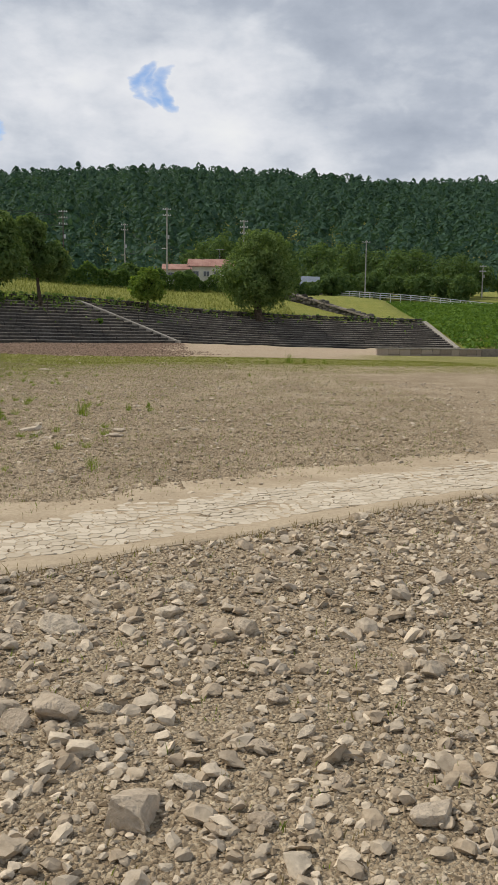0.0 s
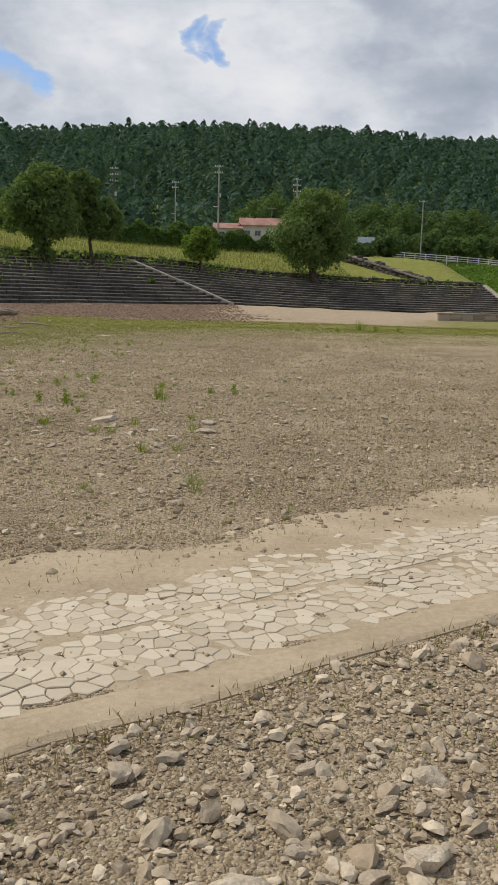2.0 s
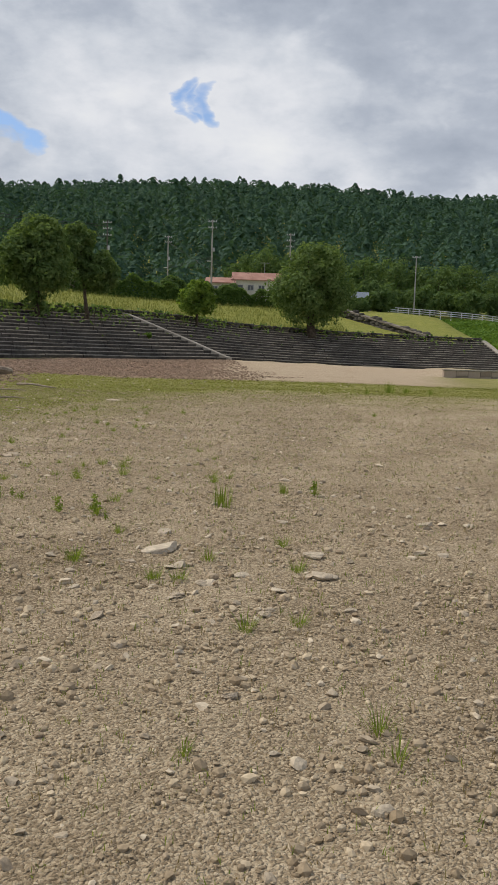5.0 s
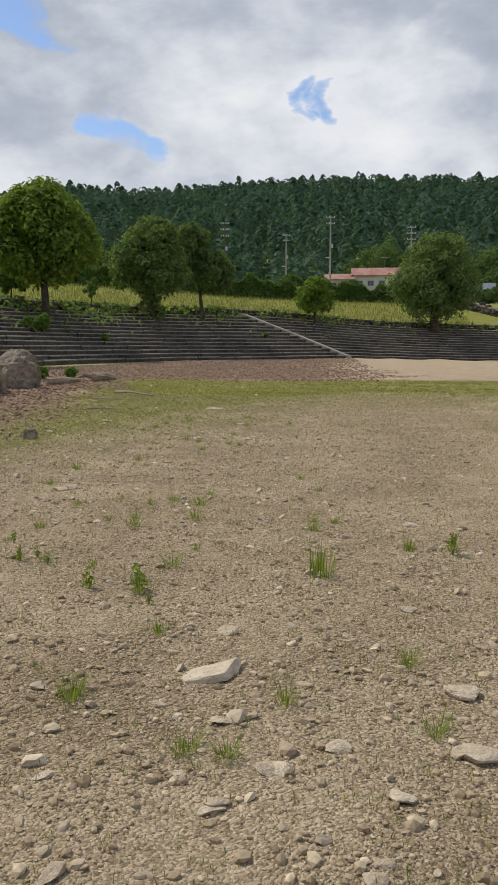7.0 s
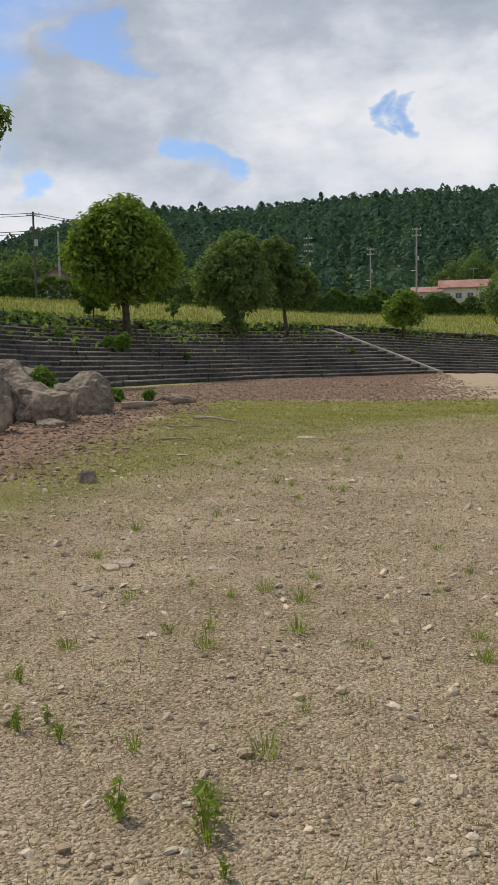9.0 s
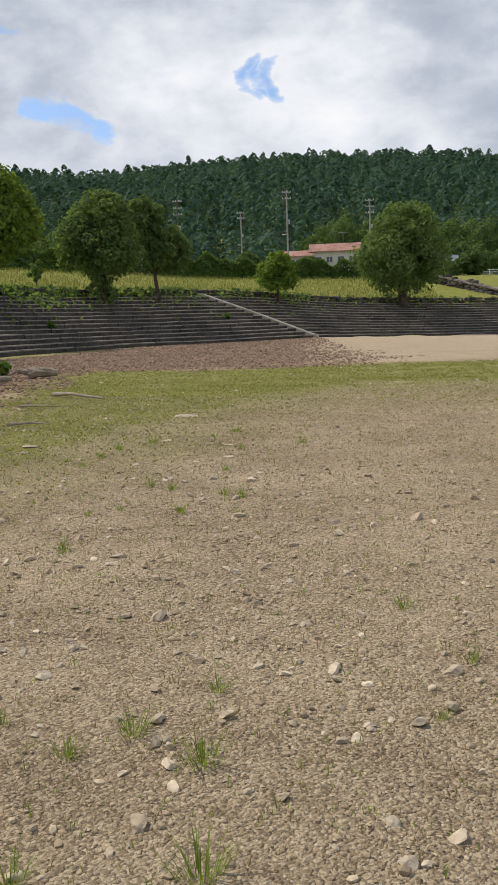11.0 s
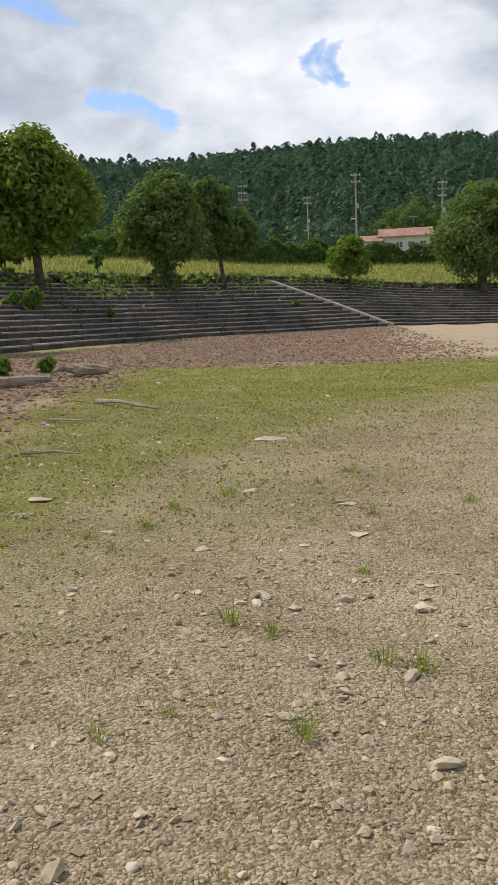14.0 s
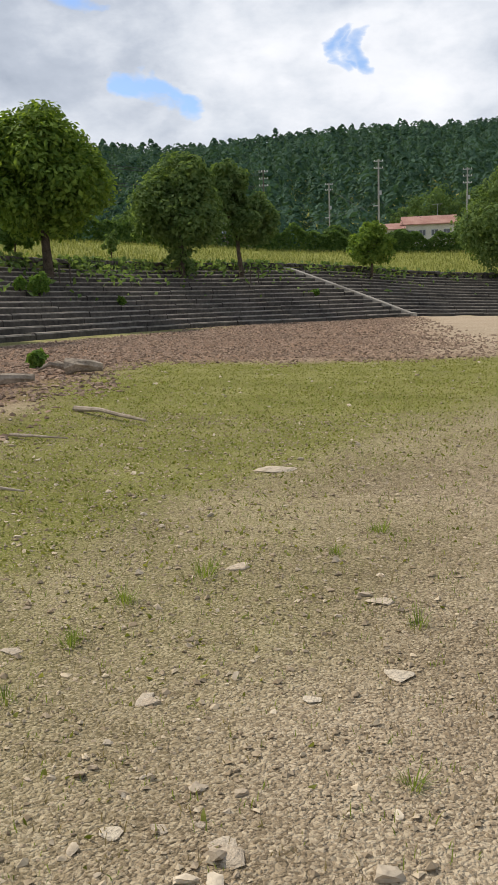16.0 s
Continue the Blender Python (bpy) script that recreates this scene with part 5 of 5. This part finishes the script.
# shore rubble before the path
xs, ys, q = scatter(23000, -0.6, 6.6, 1.9, 8.4, 400)
keep = (ys < edge_y(xs) - 0.04) & (np.abs(xs - 1.9) < 0.7 + (ys - 0.3) * 0.33)
xs, ys = xs[keep], ys[keep]
sz = np.clip(q.lognormal(math.log(0.019), 0.5, len(xs)), 0.009, 0.07)
pebbles("shore_rubble", xs, ys, sz, SHAPES2, M_STONE, "loose angular pale stones covering the shore", 401, 0.22)
xs, ys, q = scatter(50000, -0.6, 6.6, 1.9, 8.4, 402)
keep = (ys < edge_y(xs) - 0.02) & (np.abs(xs - 1.9) < 0.7 + (ys - 0.3) * 0.33)
xs, ys = xs[keep], ys[keep]
pebbles("shore_grit", xs, ys, q.uniform(0.004, 0.013, len(xs)), SHAPES1, M_PEBBLE, "fine grit between the shore stones", 403)
# clods scattered over the paving
xs, ys, q = scatter(9000, -0.6, 6.6, 3.5, 10.5, 430)
keep = on_path(xs, ys)
xs, ys = xs[keep], ys[keep]
pebbles("path_clods", xs, ys, np.clip(q.lognormal(math.log(0.0042), 0.5, len(xs)), 0.002, 0.013), SHAPES1, M_PEBBLE, "small clods and grit scattered over the paving", 431, 0.8)
# gravel beyond the path: pebbles in drifts, with grit between them
def bed_pebbles(n, x0, x1, y0, y1, seed, patchy):
    xs, ys, q = scatter(n, x0, x1, y0, y1, seed)
    drift = 0.62 + patchy * (bumps(xs, ys, 1.1, 61) + 0.7 * bumps(xs, ys, 0.35, 62))
    keep = (ys > edge_y(xs)) & ~on_path(xs, ys) & (xs > 0.9 - 0.36 * (ys - 3)) & (xs < 2.4 + 0.3 * ys) & (q.uniform(size=n) < np.clip(drift, 0.12, 1) * (1 - smoothstep(0.62 * y1, y1, ys)))
    return xs[keep], ys[keep], q


xs, ys, q = bed_pebbles(110000, -4.6, 8.5, 4.6, 21.0, 404, 0.8)
big_here = np.clip(1.45 - np.abs(ys - 9.5) / 8, 0.7, 1.5)
pebbles("lake_gravel", xs, ys, np.clip(q.lognormal(math.log(0.0078), 0.52, len(xs)) * big_here, 0.0035, 0.036), GRAINS, M_PEBBLE, "buff and grey gravel strewn over the dry lake bed", 405, 0.2)
xs, ys, q = bed_pebbles(120000, -4.0, 6.5, 4.6, 17.5, 424, 0.3)
pebbles("lake_grit", xs, ys, q.uniform(0.0028, 0.0075, len(xs)), SHAPES1, M_PEBBLE, "fine grit between the pebbles of the lake bed", 425, 0.4)
xs, ys, q = scatter(3600, -4.5, 8.0, 6.5, 20.0, 406)
keep = (ys > edge_y(xs)) & ~on_path(xs, ys)
xs, ys = xs[keep], ys[keep]
pebbles("lake_cobbles", xs, ys, np.clip(q.lognormal(math.log(0.026), 0.35, len(xs)), 0.015, 0.07), SHAPES2, M_STONE, "scattered pale cobbles on the gravel", 407, 0.15)
xs, ys, q = scatter(90000, -4.4, 3.6, 15.5, 28.0, 408)
keep = (np.abs(xs + 0.6) < 1.6 + (ys - 13) * 0.3)
xs, ys = xs[keep], ys[keep]
pebbles("fine_gravel", xs, ys, np.clip(q.lognormal(math.log(0.0047), 0.55, len(xs)), 0.0024, 0.02), SHAPES1, M_PEBBLE, "fine buff gravel on the lake bed", 409, 0.25)
xs, ys, q = scatter(900, -6, 6, 16.0, 36.0, 410)
pebbles("late_cobbles", xs, ys, np.clip(q.lognormal(math.log(0.024), 0.35, len(xs)), 0.012, 0.07), SHAPES2, M_STONE, "scattered flat stones among the gravel", 411, 0.1)
# chippings on the reddish shore
xs, ys, q = scatter(44000, -12, 6, 18, 50, 412)
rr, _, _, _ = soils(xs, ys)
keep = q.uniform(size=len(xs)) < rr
xs, ys = xs[keep], ys[keep]
M_CHIP = material("reddish_chippings", island_tone((0.10, 0.068, 0.048), (0.38, 0.275, 0.20), 9.0), 0.92, 0.15)
pebbles("chippings", xs, ys, q.uniform(0.015, 0.055, len(xs)), SHAPES1, M_CHIP, "reddish bark and stone chippings along the shore", 413, 0.1)
xs, ys, q = scatter(16000, -14, 3, 49, 84, 414)
rr, _, _, _ = soils(xs, ys)
keep = q.uniform(size=len(xs)) < rr * 0.9
xs, ys = xs[keep], ys[keep]
pebbles("chippings", xs, ys, q.uniform(0.025, 0.075, len(xs)), SHAPES1, M_CHIP, "reddish bark and stone chippings below the steps", 415, 0.1)


# ---- boulders by the shore ----
def boulder(x, y, r_, h, seed, label, turn=0.0, lift=0.0):
    q = np.random.RandomState(seed)
    bm = bmesh.new()
    bmesh.ops.create_icosphere(bm, subdivisions=4, radius=1.0)
    V = np.array([v.co[:] for v in bm.verts])
    for _ in range(12):
        nrm = q.normal(size=3)
        nrm /= np.linalg.norm(nrm)
        dd = V @ nrm
        V = V - np.outer(np.maximum(0, dd - q.uniform(0.55, 0.9)) * 0.9, nrm)
    for v, c in zip(bm.verts, V):
        c = Vector(c)
        c *= 1 + 0.16 * noise.noise(c * 2.2 + Vector((seed, 0, 0))) + 0.09 * noise.noise(c * 6 + Vector((0, seed, 0)))
        v.co = Vector((c.x * r_, c.y * r_ * 0.75, c.z * h))
    me = bpy.data.meshes.new("boulder")
    bm.to_mesh(me)
    bm.free()
    me.materials.append(M_BOULDER)
    ob = tagged(new("boulder", me), label, "boulder", "boulders on the shore")
    ob.location, ob.rotation_euler = (x, y, gz(x, y) + h * 0.35 + lift), (0, 0, turn)
    return ob


BL = "large weathered grey-brown boulder on the shore"
boulder(-7.35, 26.6, 0.95, 0.72, 1, BL, 0.2)
boulder(-8.3, 25.6, 1.0, 0.75, 2, BL, 0.9)
boulder(-7.4, 28.9, 0.95, 0.75, 3, BL, -0.3)
boulder(-8.8, 28.2, 1.1, 0.95, 4, BL, 0.5)
boulder(-7.2, 24.0, 0.55, 0.62, 5, BL, 1.2)
boulder(-9.6, 30.5, 0.9, 0.8, 6, BL, 0.1)
boulder(-9.0, 31.8, 0.7, 0.5, 7, BL, 0.8)
boulder(-10.6, 27.5, 1.1, 0.9, 8, BL, 0.3)
boulder(-6.55, 25.4, 0.34, 0.12, 9, "flat stone beside the boulders", 0.1)
boulder(-3.35, 18.9, 0.11, 0.12, 10, "small dark rock in the green growth", 0.4)
for i, (x, y, q_) in enumerate(((-8.6, 29.8, 0.38), (-9.2, 29.4, 0.3), (-8.0, 33.5, 0.25), (-9.9, 32.6, 0.3), (-7.4, 34.6, 0.22))):
    bush(x, y, gz(x, y) + (0.45 if i < 2 else 0), q_, 300, 50 + i, "bright green weed clump among the boulders", M_WEED, 0.08)


# ---- driftwood ----
def driftwood(pts_, r0, label, name="driftwood", stub=False):
    root = tagged(new(name), label, "driftwood")
    x0, y0 = pts_[0][:2]
    root.location = (x0, y0, gz(x0, y0))
    bm = bmesh.new()
    loc = [(x - x0, y - y0, z) for x, y, z in pts_]
    tube(bm, loc, [r0 * (1 - 0.6 * i / (len(loc) - 1)) for i in range(len(loc))], 8)
    for v in bm.verts:
        v.co += Vector((noise.noise(v.co * 9), noise.noise(v.co * 9 + Vector((5, 0, 0))), noise.noise(v.co * 9 + Vector((0, 5, 0))))) * r0 * 0.35
    part("log", bm, M_DRIFT, root)
    if stub:
        for a in (0.5, 2.2, 3.9):
            bm = bmesh.new()
            tube(bm, [(loc[0][0], 0, 0.12), (math.cos(a) * 0.25 - 0.1, math.sin(a) * 0.2, 0.2), (math.cos(a) * 0.42 - 0.15, math.sin(a) * 0.35, 0.1)], [0.07, 0.05, 0.02], 6)
            part("root_stub", bm, M_DRIFT, root)
    return root


driftwood([(-6.3, 33.2, 0.12), (-6.1, 33.2, 0.16), (-5.85, 33.25, 0.14), (-5.65, 33.3, 0.1)], 0.17, "short thick grey driftwood stump with roots", "stump", True)
driftwood([(-6.9, 30.6, 0.08), (-6.4, 30.8, 0.12), (-6.05, 30.95, 0.1)], 0.12, "short bleached log on the chippings")
driftwood([(-4.35, 27.9, 0.04), (-3.9, 27.5, 0.07), (-3.6, 27.2, 0.05), (-3.2, 26.85, 0.03)], 0.035, "thin crooked bleached stick on the green", "stick")
driftwood([(-3.85, 23.6, 0.03), (-3.5, 23.55, 0.05), (-3.25, 23.5, 0.03)], 0.02, "thin bleached stick on the green", "stick")
driftwood([(-4.4, 26.0, 0.03), (-4.0, 25.8, 0.04), (-3.7, 25.75, 0.03)], 0.018, "thin bleached stick on the green", "stick")
driftwood([(-1.55, 12.6, 0.02), (-1.42, 12.5, 0.03), (-1.33, 12.42, 0.02)], 0.012, "short broken twig on the gravel", "stick")

# ---- grass tufts and weeds on the lake bed ----
def tuft_mesh(seed, n, h, spread, mat, wide=0.006, flare=0.7):
    """Blades that rise from one root and bend outwards, narrowing to their tips."""
    q = np.random.RandomState(seed)
    a = q.uniform(0, 6.283, n)
    out = np.stack([np.cos(a), np.sin(a), np.zeros(n)], 1)
    base = out * (q.uniform(0, 1, n) ** 0.8 * spread)[:, None] - np.array([0, 0, 0.01])
    hh = q.uniform(0.35, 1.0, n) * h
    bend = out * (hh * q.uniform(0.1, 1.0, n) * flare)[:, None]
    side = np.stack([-np.sin(a), np.cos(a), np.zeros(n)], 1) * wide / 2
    up1, up2 = np.zeros((n, 3)), np.zeros((n, 3))
    up1[:, 2], up2[:, 2] = hh * 0.6, hh
    v = np.stack([base - side, base + side, base + up1 + bend * 0.4 + side * 0.7, base + up1 + bend * 0.4 - side * 0.7, base + up2 + bend], 1).reshape(-1, 3)
    k = np.arange(n)[:, None] * 5
    return mesh_from("grass_tuft", v, np.concatenate([k + [0, 1, 2], k + [0, 2, 3], k + [3, 2, 4]]), mat)


TUFTS = [tuft_mesh(500 + i, 34 + 8 * i, 0.06 + 0.014 * i, 0.025 + 0.006 * i, M_TUFT, 0.0032, 1.2) for i in range(5)]
tr_ = np.random.RandomState(7)
for x, y in TUFTS_A + TUFTS_B + TUFTS_C:
    ob = new("grass_tuft", TUFTS[tr_.randint(5)])
    ob.location, ob.rotation_euler, ob.scale = (x, y, float(gzs([x], [y])[0])), (0, 0, tr_.uniform(0, 6.28)), (tr_.uniform(0.8, 1.3),) * 3
    tagged(ob, "small tuft of bright green grass in the gravel", "grass tuft", "grass tufts")
tall = tagged(new("grass_tuft", tuft_mesh(600, 70, 0.26, 0.10, M_TUFT, 0.006, 0.28)), "tall clump of stiff green grass in the gravel", "grass tuft", "tall clumps")
tall.location = (0.66, 12.45, gz(0.66, 12.45))
for x, y, s_ in ((6.0, 31.0, 1.7), (6.6, 31.4, 1.1), (7.3, 31.2, 0.9), (5.1, 29.8, 0.8)):
    ob = new("grass_tuft", tall.data)
    ob.location, ob.scale = (x, y, gz(x, y)), (s_, s_, s_)
    tagged(ob, "tall clump of stiff green grass in the gravel", "grass tuft", "tall clumps")
ob = new("grass_tuft", tall.data)
ob.location, ob.scale = (1.25, 13.1, gz(1.25, 13.1)), (0.5, 0.5, 0.55)
tagged(ob, "clump of stiff green grass in the gravel", "grass tuft", "tall clumps")

# leafy weeds with an upright stem
def leafy_weed(x, y, h, seed, label):
    q = np.random.RandomState(seed)
    root = tagged(new("weed"), label, "weed", "weeds on the lake bed")
    root.location = (x, y, float(gzs([x], [y])[0]))
    bm = bmesh.new()
    for k in range(3):
        a = k * 2.1 + seed
        tip = (math.cos(a) * h * 0.3, math.sin(a) * h * 0.3, h * (1 - 0.2 * k))
        tube(bm, [(0, 0, -0.01), (tip[0] * 0.3, tip[1] * 0.3, h * 0.5), tip], [0.0025, 0.002, 0.0008], 5)
    part("stems", bm, M_TUFT, root)
    n_ = 34
    u, a = q.uniform(0.12, 1.0, n_), q.uniform(0, 6.283, n_)
    rr_ = h * (0.12 + 0.28 * (1 - u)) * q.uniform(0.3, 1, n_)
    c = np.stack([np.cos(a) * rr_, np.sin(a) * rr_, u * h], 1)
    v, f = leaf_cards(c, q.uniform(0.08, 0.16, n_) * h, q, 0.8)
    ob = new("leaves", mesh_from("leaves", v, f, M_TUFT))
    ob.parent = root


for i, (x, y, h) in enumerate(((-1.29, 12.67, 0.1), (-1.2, 12.75, 0.08), (-1.08, 12.59, 0.08), (-0.68, 12.11, 0.13), (-0.38, 12.06, 0.17), (-0.27, 11.84, 0.07), (-1.51, 13.16, 0.09), (-0.39, 12.14, 0.11), (1.54, 13.07, 0.15))):
    leafy_weed(x, y, h, 30 + i, "small leafy green weed rooted in the gravel")

# thin seedlings and dry stalks everywhere
xs, ys, q = scatter(46000, -5, 6.5, 1.8, 32, 700)
keep = ~on_path(xs, ys) & (np.abs(xs - 0.2) < 2.0 + ys * 0.3) & (q.uniform(size=len(xs)) < np.where(ys < edge_y(xs), 0.45, 1.0))
xs, ys = xs[keep], ys[keep]
half = q.uniform(size=len(xs)) < 0.5
for m, mat, nm, lb in ((half, M_TUFT, "seedling_grass", "sparse green seedling blades in the gravel"), (~half, M_DRYTUFT, "dry_stalks", "sparse dry brown stalks in the gravel")):
    bx, by = np.repeat(xs[m], 3) + q.normal(0, 0.015, 3 * m.sum()), np.repeat(ys[m], 3) + q.normal(0, 0.015, 3 * m.sum())
    v, f = blades(np.stack([bx, by, gzs(bx, by) - 0.005], 1), q.uniform(0.01, 0.05, len(bx)) * q.uniform(0.5, 1.2, len(bx)), np.full(len(bx), 0.0038), q, 0.7)
    stuff(nm, v, f, mat, lb, "grass")
# edge of the path: a fringe of dry grass
q = np.random.RandomState(720)
u = q.uniform(-3, 12, 2200)
p_ = np.array([path_point(a, -0.06 + b) for a, b in zip(u, q.normal(0, 0.06, 2200))])
v, f = blades(np.stack([p_[:, 0], p_[:, 1], gzs(p_[:, 0], p_[:, 1]) - 0.005], 1), q.uniform(0.015, 0.08, 2200) * q.uniform(0.4, 1, 2200), np.full(2200, 0.005), q, 0.7)
stuff("path_fringe", v, f, M_DRYTUFT, "fringe of dry grass along the path edge", "grass")
# green growth of low leaves on the damp ground
xs, ys, q = scatter(150000, -8, 14, 19, 40, 710)
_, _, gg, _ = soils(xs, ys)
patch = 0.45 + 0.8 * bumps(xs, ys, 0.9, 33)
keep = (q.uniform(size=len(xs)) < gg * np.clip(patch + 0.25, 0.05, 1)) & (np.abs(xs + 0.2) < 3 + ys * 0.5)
xs, ys = xs[keep], ys[keep]
v, f = blades(np.stack([xs, ys, gzs(xs, ys) - 0.005], 1), q.uniform(0.008, 0.032, len(xs)), q.uniform(0.012, 0.028, len(xs)), q, 1.6)
M_MOSS = leafy("low_green_growth", (0.10, 0.125, 0.02), (0.30, 0.31, 0.085), 0.35)
stuff("low_growth", v, f, M_MOSS, "low green plants spreading over the damp lake bed", "plants")

# handrails beside the trees on the steps
for x, y in ((-15.7, 59.6), (-8.6, 77.2)):
    hr_ = tagged(new("handrail"), "short bent dark metal handrail on the steps", "handrail", "handrails")
    hr_.location = (x, y, step_z(x, y))
    bm = bmesh.new()
    tube(bm, [(0, 0, -0.1), (0, 0, 0.8), (0.15, 0, 0.95), (0.4, 0, 0.95), (0.55, 0, 0.8), (0.55, 0, -0.1)], [0.035] * 6, 7)
    part("rail", bm, M_HANDRAIL, hr_)
